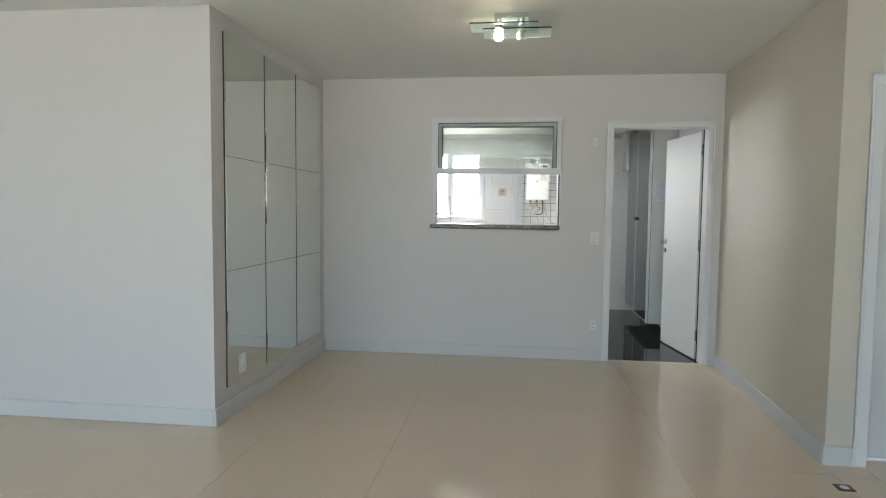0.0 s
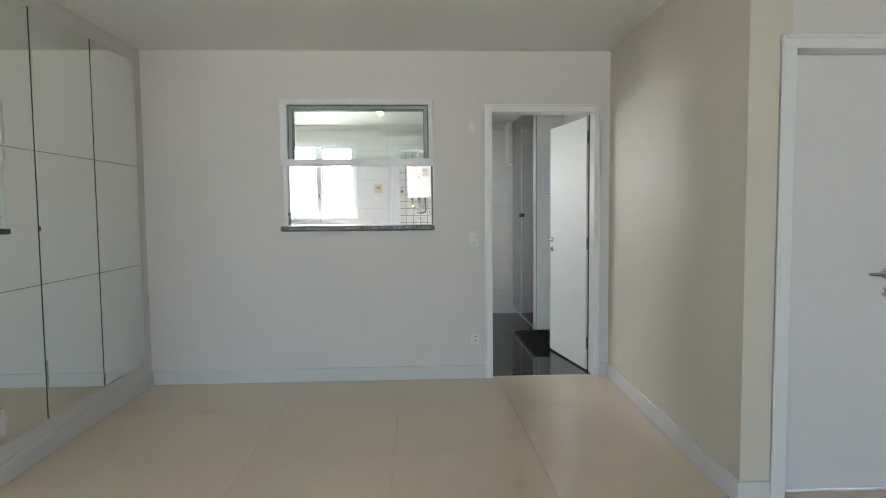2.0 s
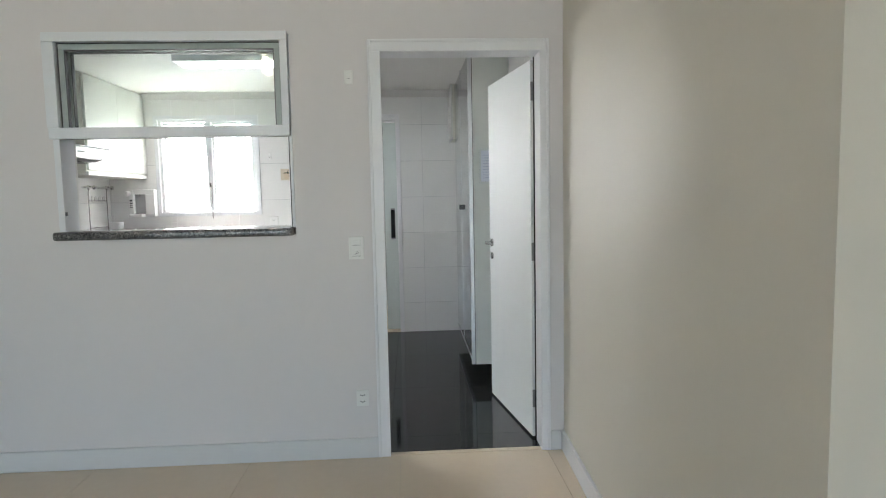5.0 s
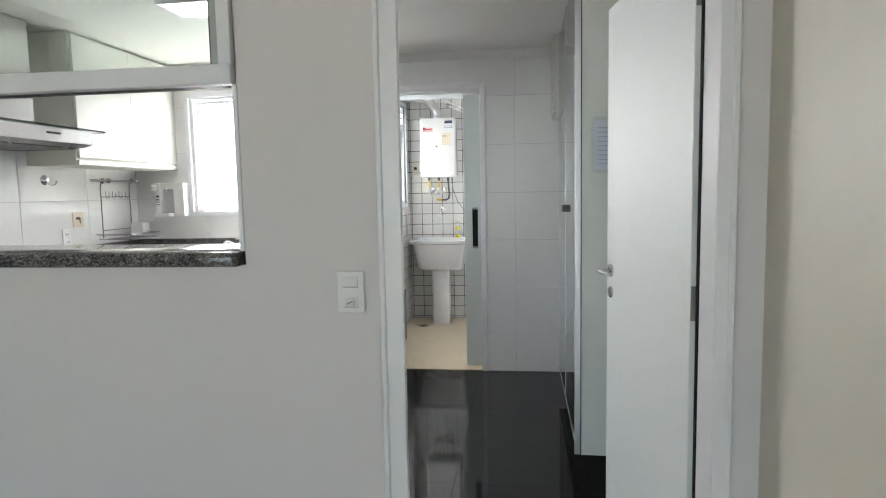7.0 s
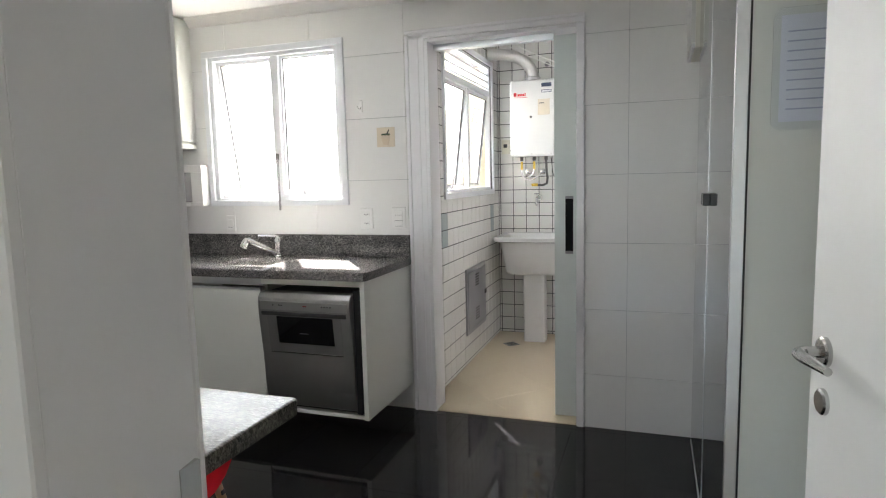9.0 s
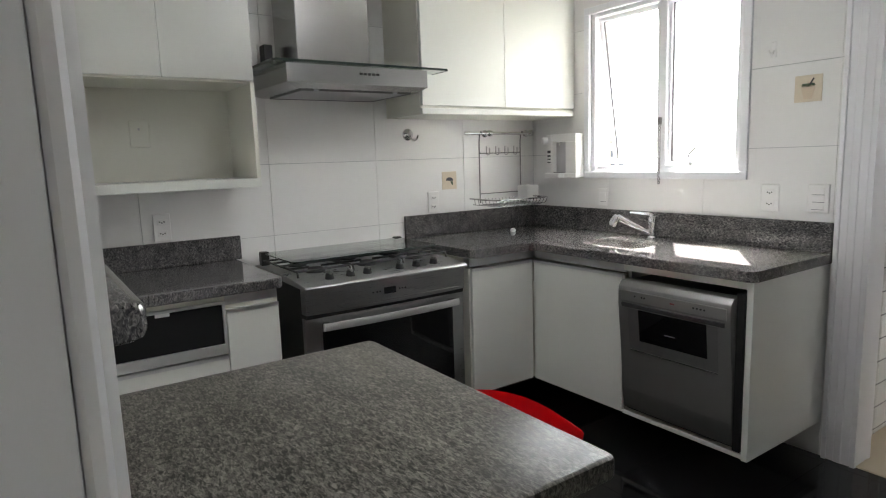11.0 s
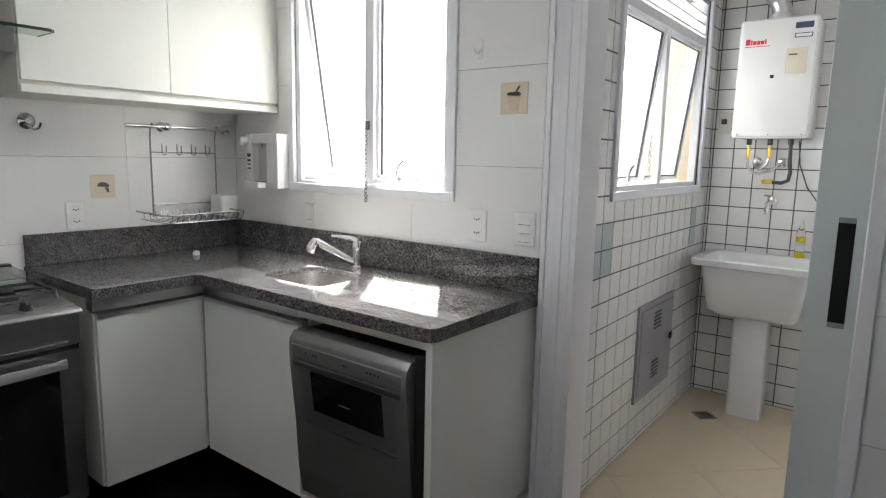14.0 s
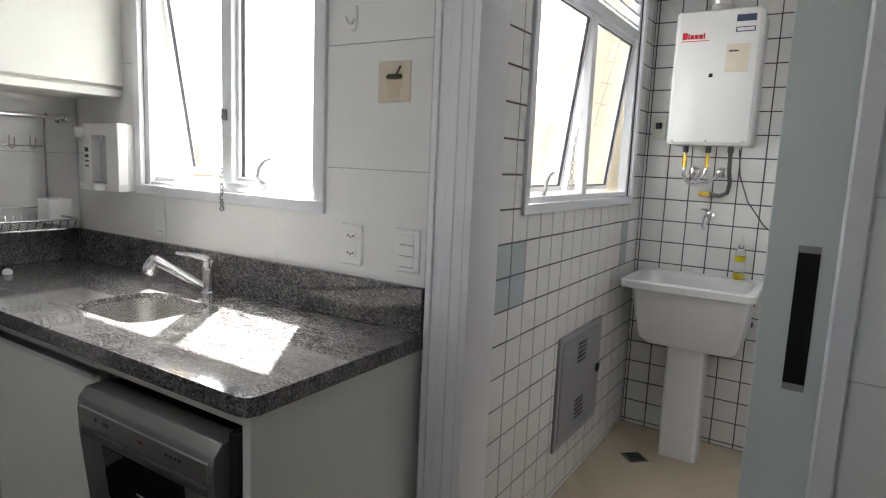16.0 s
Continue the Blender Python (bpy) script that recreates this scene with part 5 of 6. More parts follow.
BEIGE_POT = mat("ochre_print", (0.62, 0.51, 0.38), 0.35, vary=0.08, scale=30)
decor_tile((1.712, FAR, 1.62), (0, -1, 0), 0.112, "beige picture tile with a printed mortar on the wall", True)
decor_tile((0.0, 2.312, 1.243), (1, 0, 0), 0.105, "beige picture tile with a printed mushroom on the wall", False)

hk = thing("wall_hook", (0.0, 2.03, 1.47), "chrome suction hook on the tiles", "hook")
part("disc", lathe([(0.034, 0), (0.033, 0.006), (0.024, 0.012), (0.018, 0.022), (0.012, 0.028)], (0.0, 2.03, 1.515), (1, 0, 0), 20), CHROME, hk, "", True)
part("hook_arm", tube([(0.018, 2.03, 1.505), (0.03, 2.035, 1.488), (0.045, 2.045, 1.48), (0.06, 2.055, 1.488), (0.066, 2.06, 1.51)], 0.0055, 8), CHROME, hk, "", True)
hk = thing("wall_hook", (1.56, FAR, 1.77), "small white adhesive hook on the tiles", "hook")
part("disc", box((1.548, FAR - 0.006, 1.768), (1.572, FAR, 1.838), 0.003), PLASTIC, hk)
part("hook_arm", tube([(1.56, FAR - 0.004, 1.80), (1.558, FAR - 0.014, 1.785), (1.55, FAR - 0.022, 1.79), (1.545, FAR - 0.024, 1.803)], 0.004, 8), PLASTIC, hk, "", True)

# rail with a hanging wire dish rack
rl = thing("rail", (0.05, 2.7, 1.5), "chrome wall rail with two end brackets", "rail")
part("bar", tube([(0.05, 2.40, 1.518), (0.05, 2.955, 1.518)], 0.0095, 12), CHROME, rl, "", True)
for y in (2.59, 2.93):
    b = part("bracket", tube([(0.0, y, 1.518), (0.05, y, 1.518)], 0.009, 12), CHROME, rl, "", True)
    part("rosette", lathe([(0.024, 0), (0.023, 0.006), (0.012, 0.014)], (0.0, y, 1.518), (1, 0, 0), 16), CHROME, b, "", True)
    part("knuckle", lathe([(0.006, -0.026), (0.014, -0.02), (0.019, -0.012), (0.021, 0.0), (0.019, 0.012), (0.014, 0.02), (0.006, 0.026)], (0.052, y, 1.518), (0, 1, 0), 14), CHROME, b, "", True)
rack = thing("dish_rack", (0.15, 2.68, 1.08), "hanging chrome wire dish rack", "dish rack")
for y in (2.52, 2.855):
    part("hanger", tube([(0.062, y, 1.525), (0.055, y, 1.53), (0.045, y, 1.522), (0.04, y, 1.50), (0.034, y, 1.47), (0.034, y, 1.12), (0.034, y, 1.095)], 0.0042, 8), WIRE, rack, "", True)
part("cross_wire", tube([(0.034, 2.52, 1.398), (0.034, 2.855, 1.398)], 0.003, 8), WIRE, rack, "", True)
part("cross_wire", tube([(0.034, 2.52, 1.15), (0.034, 2.855, 1.15)], 0.003, 8), WIRE, rack, "", True)
for k in range(4):
    y = 2.575 + k * 0.075
    part("wire_hook", tube([(0.036, y, 1.44), (0.036, y, 1.392), (0.044, y + 0.006, 1.386), (0.052, y + 0.012, 1.392), (0.052, y + 0.012, 1.43)], 0.0028, 6), WIRE, rack, "", True)
part("tray_rim", tube([(0.034, 2.44, 1.125), (0.26, 2.44, 1.122), (0.30, 2.46, 1.122), (0.30, 2.80, 1.122), (0.28, 2.845, 1.122), (0.034, 2.845, 1.125)], 0.0045, 8), WIRE, rack, "", True)
part("tray_rim", tube([(0.04, 2.46, 1.088), (0.26, 2.46, 1.085), (0.28, 2.48, 1.085), (0.28, 2.80, 1.085), (0.04, 2.83, 1.088)], 0.003, 8), WIRE, rack, "", True)
for k in range(14):
    y = 2.47 + k * 0.028
    part("tray_wire", tube([(0.04, y, 1.12), (0.05, y, 1.086), (0.27, y, 1.084), (0.29, y, 1.10), (0.30, y, 1.122)], 0.002, 5), WIRE, rack)
solid("cutlery_cup", prism(rounded(0.055, 2.80, 0.165, 2.90, 0.02, 4), "z", 1.092, 1.19, 0.004), PLASTIC, "white plastic cup in the dish rack", "cup", smooth=True)

# water purifier
wp = thing("water_purifier", (0.35, 2.93, 1.235), "white wall-mounted water purifier with a round knob", "water purifier")
PX0, PX1, PY = 0.205, 0.45, 2.922
bm = boxes(((PX0, 2.962, 1.237), (PX1 - 0.0005, 2.998, 1.496)), ((PX0 + 0.05, PY, 1.452), (PX1, 2.962, 1.498)), ((PX0 + 0.05, PY, 1.235), (PX1, 2.962, 1.262)), ((PX1 - 0.085, PY + 0.001, 1.262), (PX1, 2.9625, 1.452)), bevel=0.002)
part("body", bm, PLASTIC, wp)
sd = part("side_panel", box((PX0 - 0.0005, PY - 0.002, 1.235), (PX0 + 0.05, 2.963, 1.498), 0.004), PLASTIC, wp)
part("niche_back", box((PX0 + 0.051, 2.958, 1.263), (PX1 - 0.086, 2.9615, 1.451)), LIGHT_GREY, wp, "grey recess")
part("drip_tray", box((PX0 + 0.055, PY + 0.004, 1.2625), (PX1 - 0.09, 2.955, 1.267), 0.001), STEEL_DARK, wp)
part("tray_lip", prism([(PX0 - 0.002, PY - 0.002), (PX0 + 0.02, PY - 0.03), (PX0 + 0.13, PY - 0.03), (PX0 + 0.155, PY - 0.002)], "z", 1.235, 1.262, 0.003), PLASTIC, wp, "rounded tray lip")
part("spout", lathe([(0.008, 0), (0.007, 0.022)], (0.30, PY + 0.02, 1.453), (0, 0, -1), 12), CHROME, wp, "", True)
part("knob", lathe([(0.022, 0), (0.022, 0.03), (0.017, 0.036)], (PX0 + 0.012, PY - 0.001, 1.462), (-0.6, -1, 0), 18), PLASTIC, wp, "", True)
for k, (z0, z1) in enumerate(((1.385, 1.402), (1.362, 1.374), (1.345, 1.352), (1.325, 1.332))):
    part("print_mark", box((PX0 + 0.012, PY - 0.0035, z0), (PX0 + 0.038, PY - 0.002, z1)), DARK_INK, sd)
solid("sink_stopper", lathe([(0.013, 0), (0.017, 0.004), (0.015, 0.016), (0.008, 0.022)], (0.222, 2.62, Z), (0, 0, 1), 16), PLASTIC, "small white plastic stopper on the worktop", "stopper", smooth=True)


# ---------------------------------------------------------------- red chair pushed up to the table
def chair(m):
    c = thing("chair", (0, 0, 0), "red moulded plastic shell chair with wooden legs", "chair", m=m)
    own = bmesh.new()
    # shell section along the sitter's middle: from the front edge over the seat up the back (y, z), with half width and wing rise
    sec = [(-0.20, 0.425, 0.15, 0.0), (-0.17, 0.445, 0.165, 0.006), (-0.08, 0.442, 0.172, 0.014), (0.04, 0.432, 0.172, 0.022), (0.12, 0.437, 0.162, 0.03), (0.17, 0.465, 0.155, 0.025), (0.20, 0.51, 0.162, 0.012), (0.222, 0.56, 0.188, 0.0), (0.236, 0.605, 0.214, 0.0), (0.245, 0.642, 0.227, -0.003), (0.250, 0.660, 0.228, -0.008), (0.252, 0.674, 0.222, -0.015), (0.253, 0.684, 0.213, -0.022), (0.253, 0.690, 0.200, -0.027)]
    n = 14
    rows_v = []
    for y, z, w, wing in sec:
        row = []
        for k in range(n + 1):
            s = -1 + 2 * k / n
            back = max(0.0, (z - 0.47)) * 0.1
            row.append(own.verts.new((w * s, y - back * s * s, (z + wing * s * s) * 0.988)))
        rows_v.append(row)
    for a, b in zip(rows_v, rows_v[1:]):
        for k in range(n):
            own.faces.new((a[k], a[k + 1], b[k + 1], b[k]))
    bmesh.ops.solidify(own, geom=own.faces[:], thickness=0.007)
    part("shell", own, RED, c, "red plastic seat shell", True)
    wood = mat("pale_beech_wood", (0.45, 0.30, 0.17), 0.45, vary=0.15, scale=12, stretch=(1, 1, 0.2))
    for sx in (-1, 1):
        for sy in (-1, 1):
            part("leg", tube([(sx * 0.13, sy * 0.11 + 0.01, 0.425), (sx * 0.205, sy * 0.19 + 0.01, 0.0)], [0.015, 0.010], 10), wood, c, "", True)
    part("stretcher", boxes(((-0.15, -0.115, 0.395), (0.15, -0.10, 0.41)), ((-0.15, 0.115, 0.395), (0.15, 0.13, 0.41))), BLACK, c)
    return c


chair(pose(1.783, 1.064, 0.0, 0, 0, 10))

# ---------------------------------------------------------------- laundry things
wh = thing("water_heater", (2.245, 4.8, 1.535), "white wall-mounted gas water heater with a foil flue", "water heater")
HX0, HX1, HY = 2.062, 2.428, 4.70
part("casing", prism(rounded(HX0, 1.538, HX1, 2.148, 0.018, 4), "y", HY + 0.012, 4.95, 0.006), ENAMEL, wh, "", True)
cov = part("front_cover", prism(rounded(HX0 + 0.006, 1.546, HX1 - 0.006, 2.142, 0.02, 4), "y", HY, HY + 0.016, 0.006), ENAMEL, wh, "", True)
for k, (x0, x1, h) in enumerate(((0.035, 0.056, 0.03), (0.059, 0.066, 0.024), (0.069, 0.085, 0.019), (0.088, 0.104, 0.019), (0.107, 0.123, 0.019), (0.126, 0.133, 0.024))):
    part("brand_mark", box((HX0 + x0, HY - 0.0015, 2.02), (HX0 + x1, HY, 2.02 + h)), RED_INK, cov, "red printed mark")
part("brand_line", box((HX0 + 0.03, HY - 0.0015, 2.009), (HX0 + 0.15, HY, 2.012)), RED_INK, cov)
part("sticker", box((HX1 - 0.105, HY - 0.0015, 2.085), (HX1 - 0.025, HY, 2.115)), BLUE_INK, cov, "dark blue sticker")
part("sticker", box((HX1 - 0.105, HY - 0.0015, 2.04), (HX1 - 0.025, HY, 2.062)), BLUE_INK, cov, "dark blue rimmed sticker")
part("sticker_face", box((HX1 - 0.1, HY - 0.0025, 2.044), (HX1 - 0.03, HY - 0.0016, 2.058)), PAPER, cov)
lb = part("energy_label", box((HX1 - 0.135, HY - 0.0015, 1.865), (HX1 - 0.04, HY, 1.99)), LABEL, cov, "worn cream energy label")
part("print_bar", box((HX1 - 0.125, HY - 0.0025, 1.955), (HX1 - 0.085, HY - 0.0016, 1.962)), DARK_INK, lb)
part("sight_glass", box((HX0 + 0.165, HY - 0.003, 1.845), (HX0 + 0.182, HY, 1.862), 0.001), BLACK, cov, "small black sight window")
for x in (HX0 + 0.03, HX0 + 0.18, HX1 - 0.03):
    part("screw", lathe([(0.004, 0), (0.003, 0.002)], (x, HY, 1.556), (0, -1, 0), 8), STEEL_DARK, cov)
fl = [(2.235, 4.82, 2.148), (2.235, 4.82, 2.20), (2.215, 4.80, 2.26), (2.165, 4.76, 2.315), (2.09, 4.70, 2.345), (2.0, 4.65, 2.355), (1.90, 4.62, 2.36)]
flue = part("flue", tube(fl, 0.046, 18), DUCT, wh, "crinkled aluminium foil flue pipe", True)
for k in range(len(fl) - 1):
    a, b = Vector(fl[k]), Vector(fl[k + 1])
    for f in (0.25, 0.75):
        p = a.lerp(b, f)
        d = (b - a).normalized()
        part("rib", tube([p - d * 0.006, p + d * 0.006], 0.0485, 16), DUCT, flue)
part("collar", lathe([(0.062, 0), (0.062, 0.03), (0.055, 0.035)], (2.235, 4.82, 2.148), (0, 0, 1), 20), ALU, wh, "", True)
# water and gas connections under the heater
WY = 4.95
for x, mt in ((2.13, BRASS), (2.235, BRASS), (2.335, BRASS)):
    part("connector", lathe([(0.014, 0), (0.014, 0.03), (0.009, 0.034)], (x, 4.84, 1.538), (0, 0, -1), 12), RUBBER, wh, "", True)
part("pipe", tube([(2.13, 4.84, 1.51), (2.13, 4.84, 1.44), (2.13, 4.845, 1.39), (2.15, 4.86, 1.355), (2.19, 4.87, 1.345), (2.25, 4.87, 1.37), (2.29, 4.90, 1.405), (2.29, WY, 1.41)], 0.0085, 10), CHROME, wh, "chrome flexible water pipe", True)
part("pipe", tube([(2.235, 4.84, 1.51), (2.235, 4.84, 1.44), (2.225, 4.845, 1.40), (2.19, 4.86, 1.37), (2.165, 4.89, 1.385), (2.16, WY, 1.415)], 0.0085, 10), CHROME, wh, "chrome flexible water pipe", True)
for x in (2.13, 2.235):
    part("pipe_sleeve", box((x - 0.009, 4.831, 1.43), (x + 0.009, 4.849, 1.50), 0.003), BRASS, wh, "yellow tape on the pipe")
part("gas_hose", tube([(2.335, 4.84, 1.51), (2.338, 4.842, 1.42), (2.345, 4.85, 1.36), (2.335, 4.87, 1.315), (2.30, 4.90, 1.30), (2.245, 4.93, 1.30)], 0.010, 10), RUBBER, wh, "grey gas hose", True)
part("gas_valve", boxes(((2.20, 4.915, 1.29), (2.25, 4.95, 1.315)), ((2.195, 4.905, 1.298), (2.215, 4.915, 1.312)), bevel=0.003), BRASS, wh, "yellow gas valve")
for x in (2.16, 2.29):
    part("rosette", lathe([(0.028, 0), (0.027, 0.008), (0.014, 0.016)], (x, WY, 1.412), (0, -1, 0), 18), CHROME, wh, "", True)
co = thing("electric_outlet", (1.965, WY, 1.58), "small ivory electric box on the tiles", "socket")
part("cover", box((1.935, WY - 0.018, 1.57), (2.005, WY, 1.69), 0.004), PLASTIC_OLD, co)
part("plug", box((1.955, WY - 0.035, 1.625), (1.985, WY - 0.018, 1.655), 0.003), BLACK, co)
wt = thing("wall_tap", (2.245, WY, 1.15), "chrome wall tap above the laundry tub", "tap")
part("rosette", lathe([(0.024, 0), (0.022, 0.006), (0.012, 0.012)], (2.26, WY, 1.195), (0, -1, 0), 16), CHROME, wt, "", True)
part("body", tube([(2.26, WY - 0.008, 1.195), (2.25, WY - 0.05, 1.195), (2.245, WY - 0.065, 1.185), (2.243, WY - 0.07, 1.125)], [0.011, 0.013, 0.013, 0.010], 12), CHROME, wt, "", True)
part("handle", boxes(((2.222, WY - 0.072, 1.222), (2.272, WY - 0.058, 1.232)), ((2.242, WY - 0.07, 1.20), (2.252, WY - 0.06, 1.225)), bevel=0.003), CHROME, wt)
part("nut", lathe([(0.014, 0), (0.014, 0.012)], (2.243, WY - 0.07, 1.155), (0, 0, -1), 6), CHROME, wt)
cable = solid("cable", tube([(2.36, 4.94, 1.53), (2.375, 4.945, 1.40), (2.42, 4.945, 1.28), (2.50, 4.945, 1.17), (2.60, 4.945, 1.08)], 0.0035, 6), RUBBER, "thin grey cable hanging from the heater", "cable", smooth=True)
for y0, y1, z0, z1 in ((3.2, 4.93, 2.40, 2.21), (3.2, 4.93, 2.43, 2.25)):
    solid("washing_line", tube([(2.0 + (0 if z0 < 2.42 else 0.05), y0 + 0.75, z0), (2.25, (y0 + y1) / 2 + 0.4, (z0 + z1) / 2 - 0.01), (2.52, y1, z1)], 0.0035, 6), PLASTIC, "thin white washing line below the ceiling", "washing line", "washing lines", smooth=True)
solid("line_pulley", lathe([(0.02, 0), (0.022, 0.012), (0.014, 0.03)], (2.33, WY, 2.30), (0, -1, 0), 14), GREY_METAL, "grey pulley fixed to the tiles", "pulley", smooth=True)

# laundry tub on its pedestal
tub = thing("laundry_tub", (2.25, 4.72, 0), "white laundry tub on a square pedestal", "laundry tub")
own = bmesh.new()


def ring_at(x0, y0, x1, y1, r, z, lift=0.0):
    return [own.verts.new((x, y, z + lift * (y1 - y) / (y1 - y0))) for x, y in rounded(x0, y0, x1, y1, r, 4)]


R = [ring_at(2.06, 4.60, 2.47, 4.90, 0.05, 0.575), ring_at(2.035, 4.575, 2.485, 4.93, 0.05, 0.60), ring_at(2.005, 4.535, 2.515, 4.945, 0.045, 0.80), ring_at(1.998, 4.525, 2.52, 4.948, 0.045, 0.845), ring_at(1.958, 4.488, 2.545, 4.950, 0.04, 0.855), ring_at(1.955, 4.485, 2.548, 4.950, 0.04, 0.885), ring_at(1.962, 4.492, 2.541, 4.949, 0.04, 0.893), ring_at(2.0, 4.53, 2.505, 4.915, 0.05, 0.889), ring_at(2.02, 4.55, 2.49, 4.90, 0.05, 0.86), ring_at(2.05, 4.59, 2.46, 4.88, 0.06, 0.64)]
for a, b in zip(R, R[1:]):
    for k in range(len(a)):
        own.faces.new((a[k], a[(k + 1) % len(a)], b[(k + 1) % len(a)], b[k]))
own.faces.new(R[0][::-1])
own.faces.new(R[-1])
part("basin", own, CERAMIC, tub, "", True)
own = bmesh.new()
a = [own.verts.new((x, y, 0.0)) for x, y in rounded(2.17, 4.655, 2.345, 4.81, 0.018, 3)]
b = [own.verts.new((x, y, 0.577)) for x, y in rounded(2.165, 4.65, 2.34, 4.815, 0.018, 3)]
for k in range(len(a)):
    own.faces.new((a[k], a[(k + 1) % len(a)], b[(k + 1) % len(a)], b[k]))
own.faces.new(a[::-1])
own.faces.new(b)
part("pedestal", own, CERAMIC, tub, "tapered square pedestal", True)
for z in (0.70, 0.80):
    part("bolt", lathe([(0.014, 0), (0.013, 0.006), (0.004, 0.009)], (2.512, 4.80, z), (1, 0, 0), 12), RUBBER, tub, "dark screw cap", True)
sb = thing("soap_bottle", (2.42, 4.905, 0.893), "clear bottle of yellow dish soap", "bottle")
part("liquid", lathe([(0.021, 0), (0.024, 0.004), (0.024, 0.03), (0.022, 0.032)], (2.42, 4.915, 0.892), (0, 0, 1), 16), SOAP, sb, "yellow soap", True)
part("bottle", lathe([(0.023, 0.033), (0.024, 0.04), (0.024, 0.12), (0.021, 0.15), (0.012, 0.168), (0.011, 0.175)], (2.42, 4.915, 0.892), (0, 0, 1), 16), FILM, sb, "clear plastic bottle", True)
part("bottle_label", lathe([(0.0245, 0.09), (0.0245, 0.115)], (2.42, 4.915, 0.892), (0, 0, 1), 16), SOAP, sb, "yellow label", True)
part("cap", lathe([(0.013, 0.175), (0.013, 0.195), (0.006, 0.205), (0.005, 0.215)], (2.42, 4.915, 0.892), (0, 0, 1), 14), PLASTIC_OLD, sb, "", True)

solid("corner_trim", box((2.572, 4.93, 0.0), (2.592, 4.9485, 2.2), 0.003), PLASTIC, "white vertical plastic trim on the laundry tiles", "trim")

# fuse box in the side wall
ep = thing("fuse_box", (1.9, 4.15, 0.22), "grey metal fuse box in the tiles with louvre slots", "fuse box")
part("frame", frame_boxes("x", 1.894, 1.912, (3.895, 0.22, 4.42, 0.712), 0.03), GREY_METAL, ep)
pd = part("door", box((1.898, 3.927, 0.252), (1.915, 4.388, 0.68), 0.003), GREY_METAL, ep)
for z0 in (0.30, 0.56):
    for k in range(5):
        for y in (4.16,):
            part("louvre", box((1.9145, y - 0.05, z0 + k * 0.02), (1.9165, y + 0.05, z0 + k * 0.02 + 0.009)), BLACK, pd)
part("lock", box((1.915, 4.365, 0.455), (1.925, 4.395, 0.49), 0.002), BLACK, pd, "black lock")
fd = thing("floor_drain", (2.088, 4.545, 0), "square dark floor drain grate", "drain")
bm = box((-0.05, -0.05, -0.006), (0.05, 0.05, 0.004), 0.002)
bm.transform(pose(2.088, 4.545, 0, 0, 0, 45))
part("rim", bm, STEEL_DARK, fd)
for k in range(5):
    bm = box((-0.037, -0.036 + k * 0.016, 0.0035), (0.037, -0.029 + k * 0.016, 0.005))
    bm.transform(pose(2.088, 4.545, 0, 0, 0, 45))
    part("slot", bm, BLACK, fd)

# far towers seen through the kitchen window
for i, (x, y, wd, hg) in enumerate(((-58, 96, 14, 62), (-92, 120, 16, 50), (-30, 140, 18, 56))):
    t = thing("apartment_tower", (x, y, -40), "pale concrete apartment tower in the haze", "building", "distant towers")
    part("wall", box((x - wd / 2, y - wd / 2, -40), (x + wd / 2, y + wd / 2, -40 + hg)), DISTANT, t)
    for f in range(0, int(hg / 3) - 1):
        for k in range(int((wd - 1) / 2.6)):
            x0, z0 = x - wd / 2 + 1 + k * 2.6, -38.5 + f * 3
            part("window", box((x0, y - wd / 2 - 0.05, z0), (x0 + 1.4, y - wd / 2 + 0.1, z0 + 1.4)), DISTANT_DARK, t)

# ---------------------------------------------------------------- tiles and slabs
def clip_to(poly, axis, limit, keep_above):
    out = []
    for a, b in zip(poly, poly[1:] + poly[:1]):
        ka, kb = (a[axis] - limit) * keep_above, (b[axis] - limit) * keep_above
        if ka >= 0:
            out.append(a)
        if ka * kb < 0:
            f = ka / (ka - kb)
            out.append((a[0] + (b[0] - a[0]) * f, a[1] + (b[1] - a[1]) * f))
    return out


def diagonal_tiles(parent, rect, side, start, joint):
    """Square floor tiles laid at 45 degrees and cut along the walls. start: x + y and x - y of one pair of joints."""
    step = side * math.sqrt(2)
    for i in range(-8, 9):
        for j in range(-8, 9):
            s0, d0 = start[0] + i * step + joint, start[1] + j * step + joint
            s1, d1 = s0 + step - 2 * joint, d0 + step - 2 * joint
            poly = [((s + d) / 2, (s - d) / 2) for s, d in ((s0, d0), (s1, d0), (s1, d1), (s0, d1))]
            for axis, limit, keep in ((0, rect[0], 1), (1, rect[1], 1), (0, rect[2], -1), (1, rect[3], -1)):
                poly = clip_to(poly, axis, limit, keep) if poly else poly
            if len(poly) < 3:
                continue
            ob = mesh_object("tile", prism(poly, "z", -0.01, 0.0), LAUNDRY_FLOOR)
            ob.parent = parent


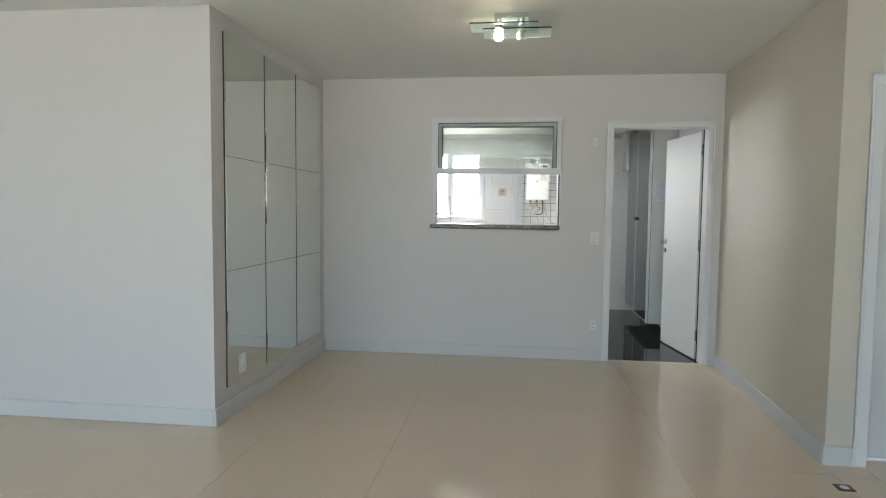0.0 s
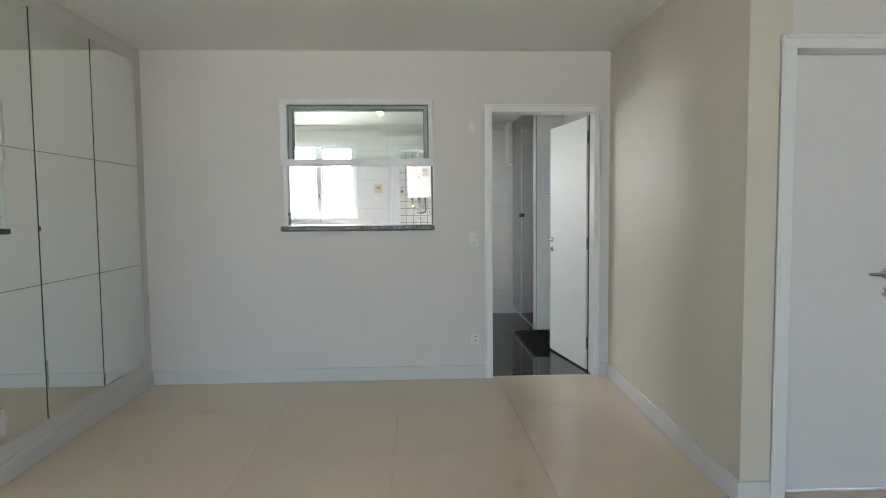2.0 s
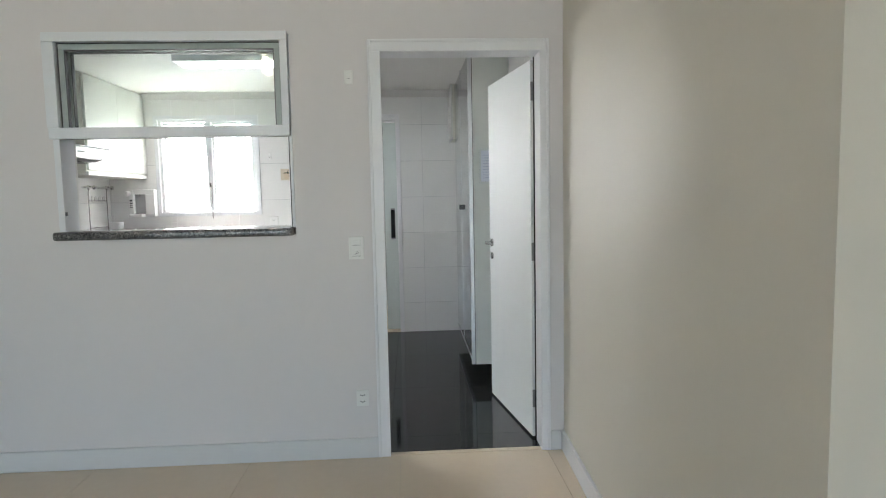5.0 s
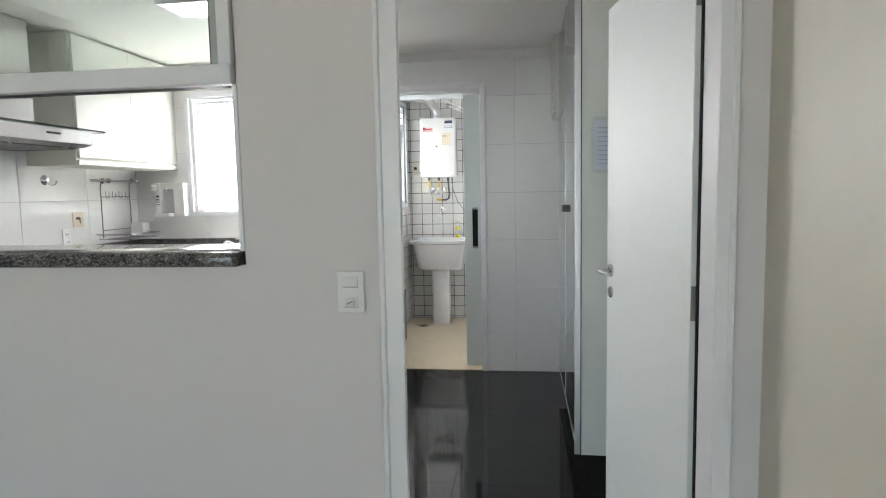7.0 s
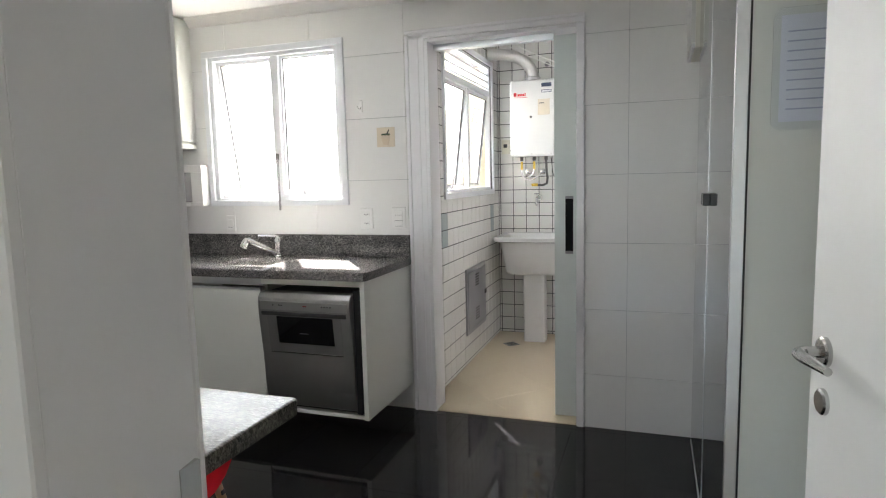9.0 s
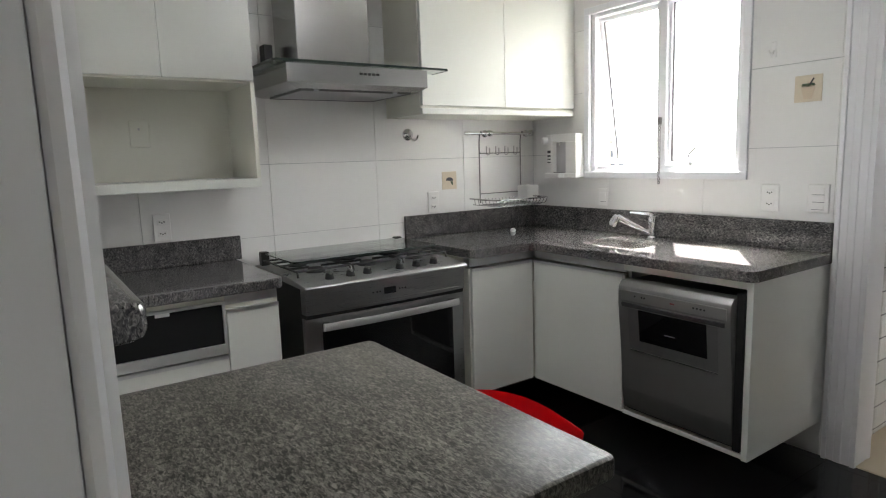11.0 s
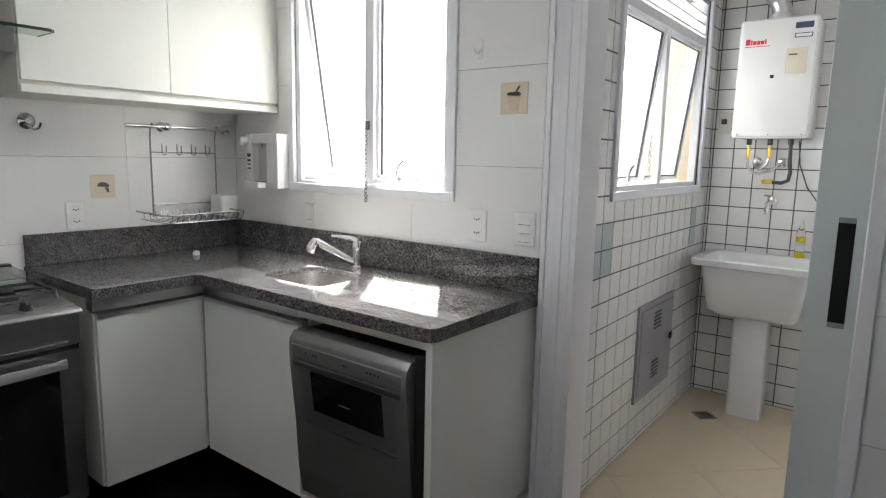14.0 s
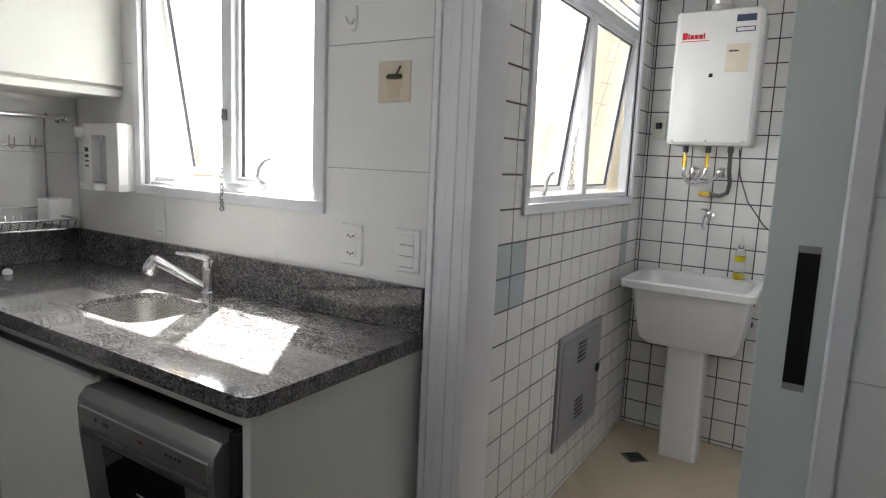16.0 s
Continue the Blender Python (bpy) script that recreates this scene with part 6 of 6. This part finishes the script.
tiling(living_floor, (0, 0, -0.012), (1, 0, 0), (0, 1, 0), (-5.05, -9.05, 3.84, 0.0), steps(2.05, 0.79, -5.05, 6.05), steps(-0.73, 0.79, -9.05, 0.0), [(-5.1, -2.13, 0.1, 0.1), (3.72, -2.17, 6.1, 0.1)], 0.0013, 0.012, PORCELAIN, 0.0006)
tiling(living_floor, (0, 0, -0.012), (1, 0, 0), (0, 1, 0), (3.84, -9.05, 6.05, -2.03), steps(2.05, 0.79, -5.05, 6.05), steps(-0.73, 0.79, -9.05, 0.0), [], 0.0013, 0.012, PORCELAIN, 0.0006)
tiling(kitchen_floor, (0, 0, -0.012), (1, 0, 0), (0, 1, 0), (0.0, 0.035, 3.64, 3.006), steps(2.78, 0.90, 0, 3.64), steps(2.05, 0.90, 0.03, 3.1), [], 0.0012, 0.012, BLACK_STONE, 0.0004, name="slab")
diagonal_tiles(laundry_floor, (1.895, 3.12, 3.2, 4.955), 0.43, (5.50, -1.62), 0.0011)
ROWS = steps(1.374, 0.358, 0, 2.5)
tiling(kit_west, (-0.006, 0, 0), (0, 1, 0), (0, 0, 1), (KW, 0.0, FAR, KIT_H), steps(1.82, 0.605, KW, FAR), ROWS, [], 0.002, 0.006, TILE, joint_u=0.0016, edge=0.0008)
tiling(kit_far, (0, FAR + 0.006, 0), (1, 0, 0), (0, 0, 1), (0.0, 0.0, 3.64, KIT_H), steps(1.234, 0.605, 0.0, 1.9) + [3.06], ROWS, [K_WIN, L_DOOR], 0.002, 0.006, TILE, joint_u=0.0016, edge=0.0008)
tiling(kit_east, (3.646, 0, 0), (0, -1, 0), (0, 0, 1), (-FAR, 0.0, -KW, KIT_H), [-c for c in steps(2.4, 0.605, KW, FAR)], ROWS, [], 0.002, 0.006, TILE, joint_u=0.0016, edge=0.0008)
P = 0.1125
LROWS = steps(1.149, P, 0, 2.5)


def laundry_special(p, q, r, s):
    mu, mv = (p + r) / 2, (q + s) / 2
    if (3.30 < mu < 3.53 and 0.92 < mv < 1.15) or (4.62 < mu < 4.74 and 0.92 < mv < 1.15):
        return BLUE_TILE
    return SMALL_TILE


tiling(lau_west, (1.898, 0, 0), (0, 1, 0), (0, 0, 1), (FAR + 0.15, 0.0, 4.956, 2.5), steps(3.304, P, 3.15, 4.96), LROWS, [L_WIN, (3.90, 0.225, 4.415, 0.707)], 0.006, 0.002, SMALL_TILE, special=laundry_special)
tiling(lau_far, (0, 4.952, 0), (1, 0, 0), (0, 0, 1), (1.9, 0.0, 3.2, 2.5), steps(2.142, P, 1.9, 3.2), LROWS, [], 0.006, 0.002, SMALL_TILE)
